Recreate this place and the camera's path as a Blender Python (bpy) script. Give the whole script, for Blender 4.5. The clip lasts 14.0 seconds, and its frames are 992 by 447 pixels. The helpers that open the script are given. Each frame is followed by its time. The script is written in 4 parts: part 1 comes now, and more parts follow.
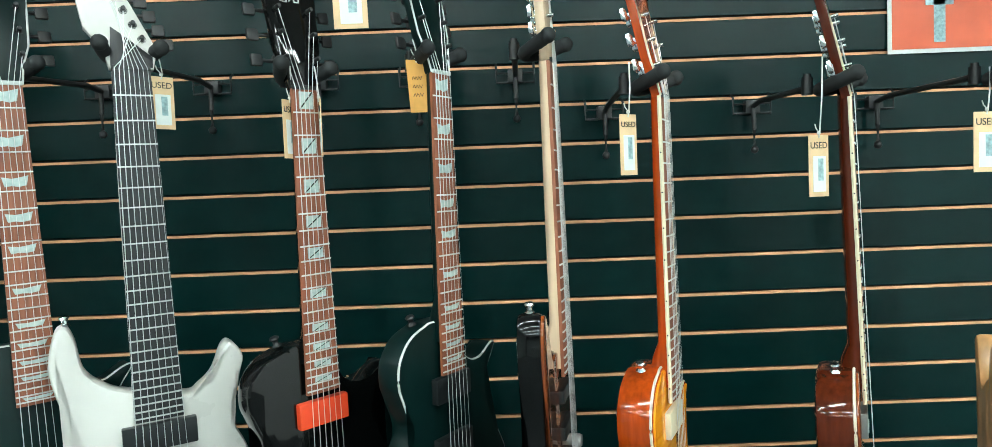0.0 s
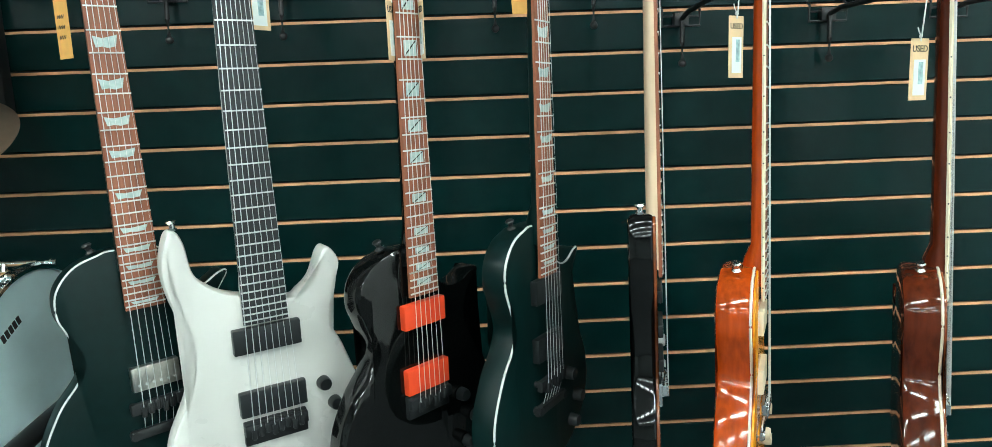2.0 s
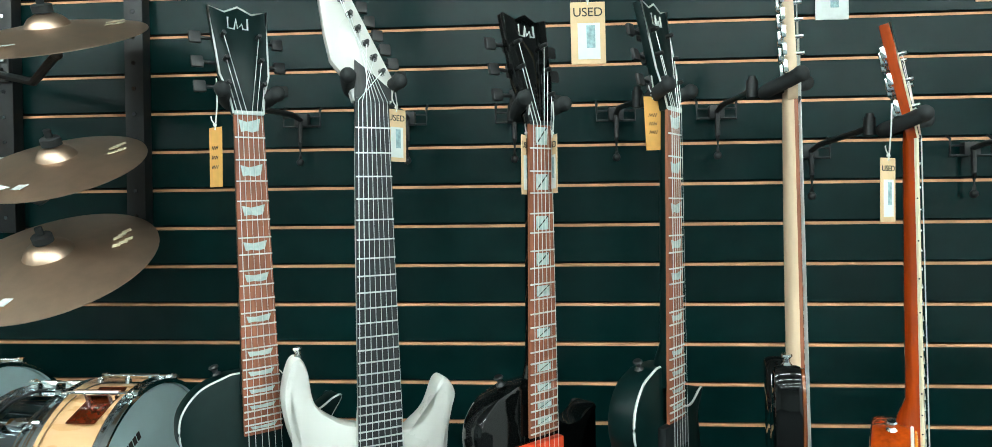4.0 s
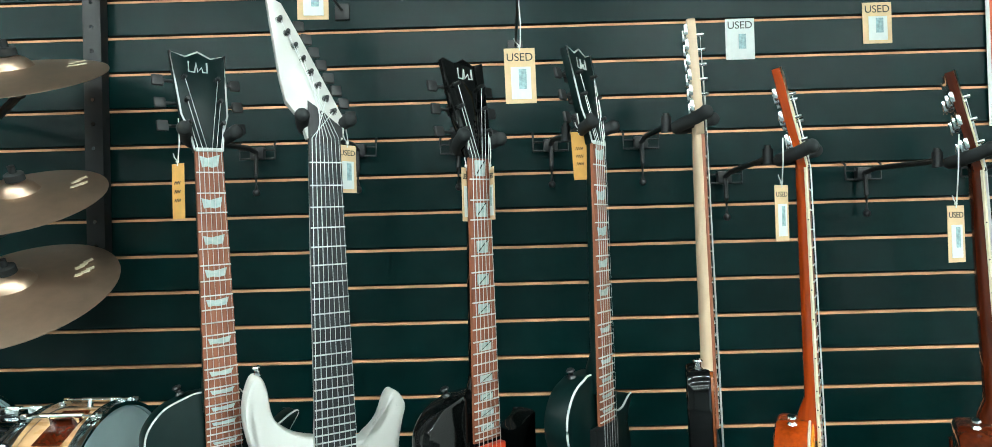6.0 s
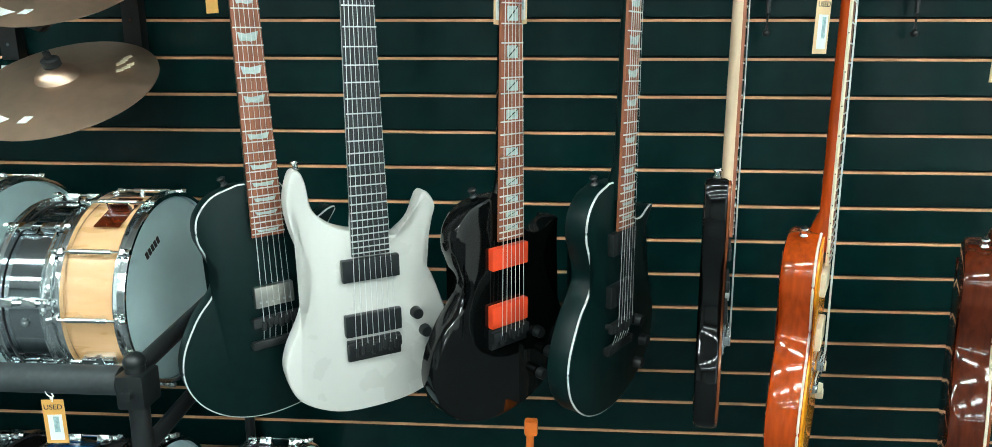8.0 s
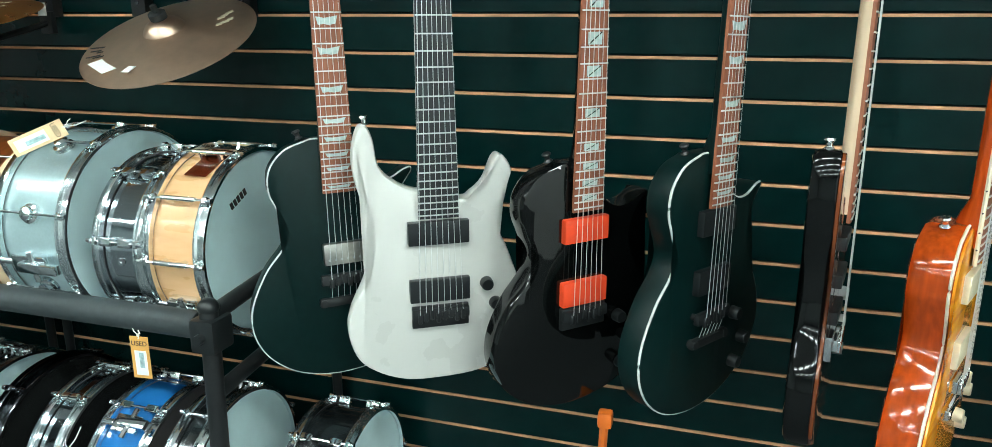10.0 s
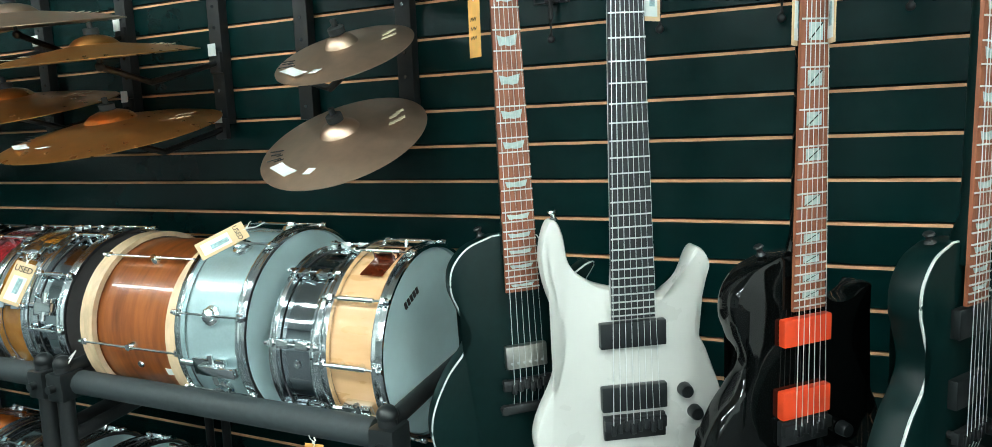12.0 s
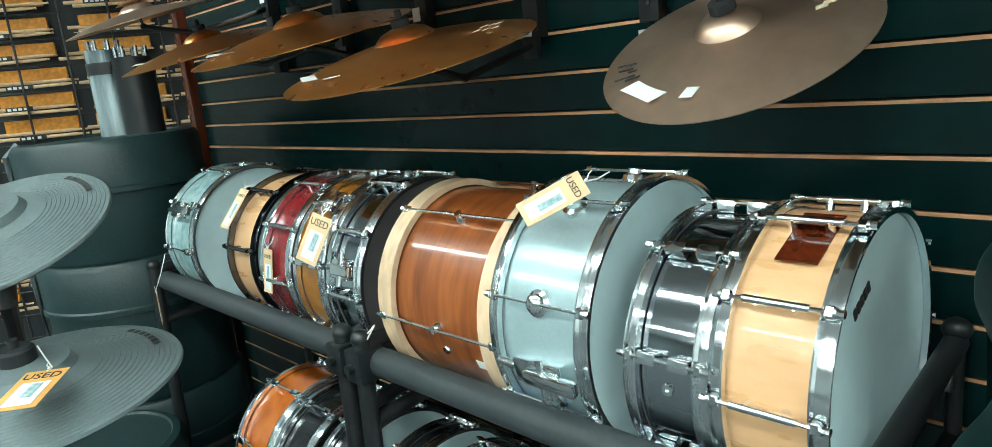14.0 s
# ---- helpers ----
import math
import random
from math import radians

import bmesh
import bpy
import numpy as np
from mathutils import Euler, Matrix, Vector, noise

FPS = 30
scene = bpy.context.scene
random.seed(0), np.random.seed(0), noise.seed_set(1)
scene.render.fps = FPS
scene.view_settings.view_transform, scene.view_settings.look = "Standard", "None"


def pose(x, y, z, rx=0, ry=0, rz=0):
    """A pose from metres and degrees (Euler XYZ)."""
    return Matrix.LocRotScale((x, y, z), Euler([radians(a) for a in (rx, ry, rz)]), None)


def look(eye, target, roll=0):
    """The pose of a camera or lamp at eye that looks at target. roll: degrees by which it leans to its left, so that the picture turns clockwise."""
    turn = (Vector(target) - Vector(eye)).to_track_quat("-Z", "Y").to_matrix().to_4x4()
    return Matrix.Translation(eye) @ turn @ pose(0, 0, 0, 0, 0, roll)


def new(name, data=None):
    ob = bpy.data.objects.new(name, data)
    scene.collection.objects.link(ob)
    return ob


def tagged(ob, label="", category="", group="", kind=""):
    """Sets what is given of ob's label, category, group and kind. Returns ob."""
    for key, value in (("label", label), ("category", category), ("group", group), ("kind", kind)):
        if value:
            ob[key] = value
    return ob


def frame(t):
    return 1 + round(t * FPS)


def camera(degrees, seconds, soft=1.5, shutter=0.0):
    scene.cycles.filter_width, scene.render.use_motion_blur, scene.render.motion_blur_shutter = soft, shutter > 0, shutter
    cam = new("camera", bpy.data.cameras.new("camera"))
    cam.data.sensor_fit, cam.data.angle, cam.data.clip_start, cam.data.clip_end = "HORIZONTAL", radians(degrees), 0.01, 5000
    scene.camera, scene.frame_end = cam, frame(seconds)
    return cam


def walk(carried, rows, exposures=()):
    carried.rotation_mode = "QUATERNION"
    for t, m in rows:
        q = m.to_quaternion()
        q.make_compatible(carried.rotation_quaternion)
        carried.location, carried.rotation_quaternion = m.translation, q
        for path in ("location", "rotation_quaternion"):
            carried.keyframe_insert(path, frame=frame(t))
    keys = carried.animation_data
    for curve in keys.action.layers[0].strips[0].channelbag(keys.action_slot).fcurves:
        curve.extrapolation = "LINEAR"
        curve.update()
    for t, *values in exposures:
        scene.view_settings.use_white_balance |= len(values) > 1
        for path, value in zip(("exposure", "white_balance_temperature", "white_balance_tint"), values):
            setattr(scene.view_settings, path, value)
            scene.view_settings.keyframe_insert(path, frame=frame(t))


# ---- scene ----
cam = camera(70.9, 14.0, soft=0.75)
PATH = [
    (0, (0.005, -0.006, 1.441), (0.0, 1.991, 1.339), -2.2),
    (0.5, (-0.06, -0.022, 1.427), (-0.046, 1.975, 1.31), -2.5),
    (1, (-0.108, -0.032, 1.428), (-0.044, 1.966, 1.365), -3.1),
    (1.5, (-0.123, -0.024, 1.45), (-0.059, 1.974, 1.383), -3.1),
    (2, (-0.183, -0.017, 1.415), (-0.133, 1.958, 1.102), -2.2),
    (2.5, (-0.192, 0.0, 1.406), (-0.124, 1.956, 0.994), -0.9),
    (3, (-0.186, 0.024, 1.421), (-0.37, 1.971, 1.001), -0.5),
    (3.5, (-0.248, 0.037, 1.439), (-0.401, 2.022, 1.251), -0.5),
    (4, (-0.264, 0.014, 1.47), (-0.414, 2.008, 1.439), -0.6),
    (4.2, (-0.269, 0.0, 1.478), (-0.414, 1.993, 1.543), -1.3),
    (6.3, (-0.237, -0.093, 1.479), (-0.231, 1.907, 1.477), -1.7),
    (6.5, (-0.239, -0.093, 1.488), (-0.219, 1.906, 1.431), -1.8),
    (7, (-0.225, -0.105, 1.461), (-0.223, 1.892, 1.34), -0.4),
    (7.5, (-0.223, -0.119, 1.462), (-0.341, 1.845, 1.102), 0.6),
    (7.7, (-0.234, -0.123, 1.454), (-0.344, 1.827, 1.024), 0.2),
    (9.8, (-0.133, -0.035, 1.398), (-0.53, 1.861, 0.899), 0.7),
    (10, (-0.116, -0.014, 1.395), (-0.653, 1.845, 0.889), 0.6),
    (10.5, (-0.111, 0.018, 1.392), (-0.915, 1.784, 0.907), -2.0),
    (11, (-0.17, 0.004, 1.398), (-0.987, 1.775, 0.953), -0.3),
    (11.5, (-0.219, 0.015, 1.406), (-1.055, 1.794, 1.036), -1.0),
    (12, (-0.277, 0.014, 1.406), (-1.095, 1.819, 1.132), -2.2),
    (12.5, (-0.327, 0.04, 1.405), (-1.216, 1.812, 1.136), -2.7),
    (13, (-0.449, 0.173, 1.385), (-1.522, 1.83, 1.062), -4.9),
    (13.5, (-0.577, 0.267, 1.377), (-1.892, 1.717, 0.967), -4.0),
    (14, (-0.683, 0.299, 1.384), (-2.09, 1.654, 0.96), -5.6),
]
walk(cam, [(t, look(eye, target, roll)) for t, eye, target, roll in PATH])

# ---- world and light ----
world = bpy.data.worlds.new("world")
scene.world = world
world.use_nodes = True
world.node_tree.nodes["Background"].inputs[0].default_value = (0.6, 0.8, 0.85, 1)
world.node_tree.nodes["Background"].inputs[1].default_value = 0.05
scene.view_settings.exposure = 0.0
LAMP = 58.0

# ---- materials ----
def rgb(c):
    return (c[0], c[1], c[2], 1)


def material(name, color, rough=0.5, metal=0.0, grain=0.0, size=30.0, bump=0.0, coat=0.0, second=None, stretch=(1, 1, 1), vary=0.0, wear=0.0, spec=0.5):
    """A surface with colour variation at two scales, uneven gloss and fine relief."""
    m = bpy.data.materials.new(name)
    m.use_nodes = True
    nt = m.node_tree
    n, link = nt.nodes, nt.links
    b = n["Principled BSDF"]
    b.inputs["Metallic"].default_value = metal
    b.inputs["Roughness"].default_value = rough
    b.inputs["Coat Weight"].default_value = coat
    b.inputs["Coat Roughness"].default_value = 0.05
    b.inputs["Specular IOR Level"].default_value = spec
    b.inputs["Base Color"].default_value = rgb(color)
    if grain or bump or second or vary or wear:
        tc = n.new("ShaderNodeTexCoord")
        mp = n.new("ShaderNodeMapping")
        mp.inputs["Scale"].default_value = stretch
        link.new(tc.outputs["Object"], mp.inputs[0])
        fine = n.new("ShaderNodeTexNoise")
        fine.inputs["Scale"].default_value = size
        fine.inputs["Detail"].default_value = 6
        link.new(mp.outputs[0], fine.inputs["Vector"])
        wide = n.new("ShaderNodeTexNoise")
        wide.inputs["Scale"].default_value = size * 0.13
        wide.inputs["Detail"].default_value = 3
        link.new(mp.outputs[0], wide.inputs["Vector"])
        add = n.new("ShaderNodeMath")
        add.operation = "MULTIPLY_ADD"
        link.new(fine.outputs[0], add.inputs[0])
        add.inputs[1].default_value = 0.6
        half = n.new("ShaderNodeMath")
        half.operation = "MULTIPLY"
        half.inputs[1].default_value = 0.4
        link.new(wide.outputs[0], half.inputs[0])
        link.new(half.outputs[0], add.inputs[2])
        ramp = n.new("ShaderNodeValToRGB")
        lo = second or tuple(c * (1 - grain) for c in color)
        ramp.color_ramp.elements[0].position = 0.36
        ramp.color_ramp.elements[0].color = rgb(lo)
        ramp.color_ramp.elements[1].position = 0.62
        ramp.color_ramp.elements[1].color = rgb(tuple(min(1, c * (1 + grain * 0.4)) for c in color))
        link.new(add.outputs[0], ramp.inputs[0])
        out = ramp.outputs[0]
        if vary:
            info = n.new("ShaderNodeObjectInfo")
            hsv = n.new("ShaderNodeHueSaturation")
            rng = n.new("ShaderNodeMapRange")
            rng.inputs[3].default_value = 1 - vary
            rng.inputs[4].default_value = 1 + vary
            link.new(info.outputs["Random"], rng.inputs[0])
            link.new(rng.outputs[0], hsv.inputs["Value"])
            link.new(out, hsv.inputs["Color"])
            out = hsv.outputs[0]
        link.new(out, b.inputs["Base Color"])
        rr = n.new("ShaderNodeMapRange")
        rr.inputs[3].default_value = max(0.02, rough * (0.8 - wear))
        rr.inputs[4].default_value = min(1, rough * (1.2 + wear))
        link.new(add.outputs[0], rr.inputs[0])
        link.new(rr.outputs[0], b.inputs["Roughness"])
        if bump:
            bp = n.new("ShaderNodeBump")
            bp.inputs["Strength"].default_value = bump
            bp.inputs["Distance"].default_value = 0.002
            link.new(fine.outputs[0], bp.inputs["Height"])
            link.new(bp.outputs[0], b.inputs["Normal"])
    return m


def glow(name, color, strength):
    m = bpy.data.materials.new(name)
    m.use_nodes = True
    b = m.node_tree.nodes["Principled BSDF"]
    b.inputs["Base Color"].default_value = rgb(color)
    b.inputs["Emission Color"].default_value = rgb(color)
    b.inputs["Emission Strength"].default_value = strength
    return m


SLAT = material("slat_laminate", (0.0009, 0.0165, 0.0162), 0.24, grain=0.25, size=14, bump=0.06, vary=0.12, wear=0.2, spec=0.20)
MDF = material("raw_fibreboard", (0.74, 0.38, 0.20), 0.75, grain=0.3, size=45, bump=0.2, stretch=(0.3, 1, 1))
WALLPAINT = material("wall_paint", (0.30, 0.34, 0.34), 0.8, grain=0.12, size=20, bump=0.1)
# bright reflector white for the unseen east wall
BOUNCEWALL = material("bounce_wall_white", (0.80, 0.82, 0.81), 0.8, grain=0.08, size=20, bump=0.1)
DARKPAINT = material("dark_wall_paint", (0.02, 0.028, 0.028), 0.7, grain=0.2, size=20, bump=0.1)
CEIL = material("ceiling_board", (0.76, 0.78, 0.77), 0.9, grain=0.15, size=60, bump=0.3)
CARPET = material("carpet", (0.07, 0.08, 0.085), 0.95, grain=0.5, size=220, bump=0.6)
LIGHT = glow("lamp_diffuser", (0.86, 1.0, 0.97), LAMP)
BLACKMETAL = material("black_powder_coat", (0.012, 0.014, 0.015), 0.42, grain=0.2, size=120, bump=0.1)
RUBBER = material("black_foam", (0.016, 0.020, 0.021), 0.75, grain=0.3, size=150, bump=0.25)
GREYFOAM = material("rack_foam_sleeve", (0.030, 0.040, 0.043), 0.62, grain=0.25, size=90, bump=0.25)
CHROME = material("chrome", (0.86, 0.90, 0.91), 0.13, metal=1.0, grain=0.06, size=25, wear=0.3)
DARKCHROME = material("black_nickel", (0.16, 0.17, 0.18), 0.12, metal=1.0, grain=0.1, size=25)
NICKEL = material("brushed_nickel", (0.62, 0.60, 0.56), 0.3, metal=1.0, grain=0.1, size=200)
STEEL = material("string_steel", (0.80, 0.82, 0.81), 0.35, metal=0.7)
FRETSTEEL = material("fret_steel", (0.82, 0.82, 0.80), 0.35, metal=0.7)
WHITEPAINT = material("white_guitar_finish", (0.66, 0.655, 0.62), 0.28, grain=0.03, size=12, coat=0.3)
BLACKSATIN = material("black_satin_finish", (0.0015, 0.013, 0.0125), 0.38, grain=0.2, size=60, bump=0.02, spec=0.2)
BLACKGLOSS = material("black_gloss_finish", (0.0025, 0.003, 0.003), 0.06, grain=0.2, size=40, coat=0.35, spec=0.3)
BINDING = material("binding_white", (0.58, 0.61, 0.59), 0.4, grain=0.05, size=60)
CREAM = material("binding_cream", (0.78, 0.68, 0.48), 0.35, grain=0.08, size=60)
ROSEWOOD = material("rosewood", (0.30, 0.095, 0.045), 0.5, grain=0.4, size=60, bump=0.15, stretch=(3, 3, 0.35))
EBONY = material("ebony", (0.020, 0.022, 0.024), 0.42, grain=0.4, size=60, bump=0.1, stretch=(3, 3, 0.35))
MAPLE = material("maple_neck", (0.72, 0.53, 0.36), 0.38, grain=0.12, size=40, stretch=(3, 3, 0.3), coat=0.3)
MAHOGANY = material("mahogany_red_stain", (0.44, 0.055, 0.004), 0.12, grain=0.35, size=40, stretch=(3, 3, 0.3), coat=0.35)
DARKMAHOGANY = material("mahogany_dark_stain", (0.085, 0.014, 0.004), 0.12, grain=0.5, size=30, stretch=(3, 3, 0.3), coat=0.35, spec=0.35)
AMBERTOP = material("flamed_amber_top", (0.90, 0.36, 0.015), 0.2, second=(0.74, 0.20, 0.006), size=30, stretch=(0.5, 1, 4), coat=0.4)
BURSTTOP = material("tobacco_top", (0.30, 0.07, 0.015), 0.14, second=(0.12, 0.02, 0.008), size=25, stretch=(0.5, 1, 3), coat=0.9)
SUNBURST = material("dark_burst_finish", (0.20, 0.045, 0.010), 0.12, second=(0.012, 0.006, 0.005), size=7, coat=0.9)
TANWOOD = material("natural_tan_finish", (0.60, 0.32, 0.13), 0.3, grain=0.25, size=25, stretch=(3, 3, 0.4), coat=0.3)
PEARL = material("pearl_inlay", (0.66, 0.76, 0.74), 0.22, second=(0.42, 0.54, 0.54), size=120)
REDPICKUP = material("red_pickup_plastic", (0.86, 0.075, 0.022), 0.35, grain=0.06, size=80)
BLACKPLASTIC = material("black_plastic", (0.012, 0.015, 0.016), 0.32, grain=0.15, size=80)
TAGYELLOW = material("tag_card_yellow", (0.70, 0.36, 0.09), 0.7, grain=0.1, size=60, bump=0.05)
TAGCREAM = material("tag_card_cream", (0.76, 0.54, 0.31), 0.7, grain=0.1, size=60, bump=0.05)
PAPER = material("paper_label", (0.76, 0.80, 0.78), 0.75, grain=0.05, size=90)
INK = material("ink", (0.02, 0.02, 0.02), 0.7)
BLUEINK = material("printed_block", (0.35, 0.52, 0.55), 0.7, grain=0.4, size=200)
STRING = material("tag_string", (0.74, 0.75, 0.72), 0.9, grain=0.1, size=300)
POSTER = material("poster_orange", (0.72, 0.12, 0.045), 0.35, grain=0.15, size=16)
HEADWHITE = material("coated_drumhead", (0.70, 0.93, 0.95), 0.5, grain=0.05, size=25, bump=0.03)
HEADDARK = material("dark_drumhead", (0.11, 0.105, 0.105), 0.45, grain=0.15, size=30)
HEADBLACK = material("black_drumhead", (0.018, 0.020, 0.020), 0.25, grain=0.2, size=30)
DRUMMAPLE = material("maple_shell", (0.78, 0.47, 0.25), 0.28, second=(0.70, 0.39, 0.18), size=22, stretch=(0.5, 2, 2), coat=0.4)
DRUMWALNUT = material("walnut_shell", (0.36, 0.10, 0.022), 0.3, second=(0.16, 0.04, 0.010), size=16, stretch=(3.5, 0.5, 0.5), coat=0.4)
WOODHOOP = material("maple_hoop", (0.72, 0.52, 0.33), 0.4, grain=0.2, size=30, stretch=(3, 1, 1))
DRUMSILVER = material("silver_metallic_lacquer", (0.45, 0.60, 0.62), 0.25, metal=0.45, grain=0.06, size=200, coat=0.5)
DRUMRED = material("red_sparkle_wrap", (0.34, 0.025, 0.03), 0.2, second=(0.15, 0.01, 0.012), size=260, coat=0.6)
DRUMAMBER = material("amber_shell", (0.42, 0.17, 0.02), 0.25, second=(0.26, 0.09, 0.01), size=30, coat=0.6)
DRUMGREEN = material("pale_pearl_wrap", (0.42, 0.58, 0.57), 0.22, second=(0.20, 0.36, 0.37), size=50, coat=0.6)
DRUMORANGE = material("orange_lacquer_shell", (0.62, 0.17, 0.022), 0.18, second=(0.46, 0.10, 0.012), size=24, coat=0.7)
DRUMBLUE = material("blue_lacquer_shell", (0.015, 0.15, 0.42), 0.15, grain=0.1, size=24, coat=0.7)
DRUMBLACK = material("black_lacquer_shell", (0.010, 0.013, 0.014), 0.18, grain=0.1, size=24, coat=0.6)
DRUMCHROME = material("polished_steel_shell", (0.50, 0.55, 0.58), 0.08, metal=1.0, grain=0.1, size=8)
CYMBAL = material("cast_bronze", (0.62, 0.44, 0.32), 0.34, metal=0.9, grain=0.10, size=40, bump=0.08, wear=0.2)
CYMBALRED = material("warm_bronze", (0.66, 0.30, 0.085), 0.30, metal=0.9, grain=0.1, size=40, bump=0.08, wear=0.2)
CASEPLASTIC = material("drum_case_plastic", (0.010, 0.032, 0.033), 0.42, grain=0.2, size=120, bump=0.3)
PADRUBBER = material("cymbal_pad_rubber", (0.13, 0.175, 0.18), 0.6, grain=0.12, size=150, bump=0.1)
STICKWOOD = material("drumstick_wood", (0.70, 0.48, 0.28), 0.5, grain=0.15, size=60)
STICKPACK = material("orange_sleeve", (0.78, 0.30, 0.015), 0.5, grain=0.3, size=60)
ORANGEPLASTIC = material("orange_plastic", (0.75, 0.16, 0.02), 0.4, grain=0.1, size=60)
CLEARTUBE = material("grey_acrylic", (0.45, 0.55, 0.57), 0.12, metal=0.5, second=(0.10, 0.13, 0.14), size=18, stretch=(3, 3, 0.3))

# ---- mesh helpers ----
def mesh_of(bm, name, mats, smooth=True):
    bmesh.ops.recalc_face_normals(bm, faces=bm.faces[:])
    me = bpy.data.meshes.new(name)
    bm.to_mesh(me)
    bm.free()
    for m in mats if isinstance(mats, (list, tuple)) else [mats]:
        me.materials.append(m)
    if smooth and me.polygons:
        me.polygons.foreach_set("use_smooth", [True] * len(me.polygons))
        me.set_sharp_from_angle(angle=radians(38))
    return me


def part(name, bm, mats, parent, label="", m=None):
    """Links a bmesh as one mesh object under a thing or part."""
    ob = new(name, mesh_of(bm, name, mats))
    if parent:
        ob.parent = parent
    if m is not None:
        ob.matrix_basis = m
    if label:
        ob["label"] = label
    return ob


def shared(name, me, parent, m):
    ob = new(name, me)
    ob.parent = parent
    ob.matrix_basis = m
    return ob


def thing(name, m, label, category, group="", kind=""):
    ob = new(name)
    ob.matrix_basis = m
    ob.empty_display_size = 0.05
    return tagged(ob, label, category, group, kind)


def box(bm, a, b, bevel=0.0, m=None, seg=2):
    """A box between two corners."""
    r = bmesh.ops.create_cube(bm, size=1)
    vs = r["verts"]
    for v in vs:
        v.co = Vector((a[i] + (b[i] - a[i]) * (v.co[i] + 0.5) for i in range(3)))
    if bevel:
        es = list({e for v in vs for e in v.link_edges})
        vs = list({v for f in bmesh.ops.bevel(bm, geom=es, offset=bevel, segments=seg, profile=0.6, affect="EDGES")["faces"] for v in f.verts} | {v for v in vs if v.is_valid})
    if m is not None:
        bmesh.ops.transform(bm, matrix=m, verts=vs)
    return bm


def rod(bm, a, b, r, r2=None, sides=10, caps=True):
    """A round bar from a to b."""
    a, b = Vector(a), Vector(b)
    d = b - a
    q = d.to_track_quat("Z", "Y").to_matrix().to_4x4()
    bmesh.ops.create_cone(bm, cap_ends=caps, segments=sides, radius1=r, radius2=r if r2 is None else r2, depth=d.length, matrix=Matrix.Translation((a + b) / 2) @ q)
    return bm


def ball(bm, c, r, s=(1, 1, 1), u=10, v=7):
    bmesh.ops.create_uvsphere(bm, u_segments=u, v_segments=v, radius=r, matrix=Matrix.Translation(c) @ Matrix.Diagonal((*s, 1)))
    return bm


def pipe(bm, pts, r, sides=8):
    """A round bar bent along points."""
    pts = [Vector(p) for p in pts]
    rings = []
    for i, p in enumerate(pts):
        d = (pts[min(i + 1, len(pts) - 1)] - pts[max(i - 1, 0)]).normalized()
        q = d.to_track_quat("Z", "Y").to_matrix()
        rings.append([bm.verts.new(p + q @ Vector((r * math.cos(k * math.tau / sides), r * math.sin(k * math.tau / sides), 0))) for k in range(sides)])
    for a, b in zip(rings, rings[1:]):
        for k in range(sides):
            bm.faces.new((a[k], a[(k + 1) % sides], b[(k + 1) % sides], b[k]))
    bm.faces.new(rings[0][::-1])
    bm.faces.new(rings[-1])
    return bm


def spin(bm, profile, sides=40, axis="z", close=False):
    """Turns a profile of (radius, height) about an axis."""
    rings = []
    for r, h in profile:
        ring = []
        for k in range(sides):
            c, s = math.cos(k * math.tau / sides) * r, math.sin(k * math.tau / sides) * r
            ring.append(bm.verts.new((c, s, h) if axis == "z" else (h, c, s)))
        rings.append(ring)
    for a, b in list(zip(rings, rings[1:])) + ([(rings[-1], rings[0])] if close else []):
        for k in range(sides):
            bm.faces.new((a[k], a[(k + 1) % sides], b[(k + 1) % sides], b[k]))
    if not close:
        if profile[0][0] > 1e-6:
            bm.faces.new(rings[0])
        if profile[-1][0] > 1e-6:
            bm.faces.new(rings[-1][::-1])
    bmesh.ops.remove_doubles(bm, verts=bm.verts[:], dist=1e-6)
    return bm


def smooth_loop(pts, steps=5):
    """A closed smooth curve through control points."""
    out = []
    n = len(pts)
    for i in range(n):
        p0, p1, p2, p3 = (Vector(pts[(i + k - 1) % n]) for k in range(4))
        for s in range(steps):
            t = s / steps
            out.append(0.5 * (2 * p1 + (p2 - p0) * t + (2 * p0 - 5 * p1 + 4 * p2 - p3) * t * t + (3 * p1 - p0 - 3 * p2 + p3) * t ** 3))
    return out


def slab(bm, loop, front, back, rf=0.004, rb=0.006):
    """A plate of a given outline in x and z, from y = front to y = back, with rounded rims."""
    n = len(loop)
    area = sum(loop[i][0] * loop[(i + 1) % n][1] - loop[(i + 1) % n][0] * loop[i][1] for i in range(n))
    sgn = 1 if area > 0 else -1
    norm = []
    for i in range(n):
        d = (loop[(i + 1) % n] - loop[i - 1]).normalized()
        norm.append(Vector((-d.y, d.x)) * sgn)
    layers = [(front, rf), (front + rf * 0.3, rf * 0.3), (front + rf, 0), (back - rb, 0), (back - rb * 0.3, rb * 0.3), (back, rb)]
    rings = [[bm.verts.new((p.x + k.x * inset, y, p.y + k.y * inset)) for p, k in zip(loop, norm)] for y, inset in layers]
    for a, b in zip(rings, rings[1:]):
        for k in range(n):
            bm.faces.new((a[k], a[(k + 1) % n], b[(k + 1) % n], b[k]))
    caps = [bm.faces.new(rings[0]), bm.faces.new(rings[-1][::-1])]
    bmesh.ops.triangulate(bm, faces=caps)
    return bm


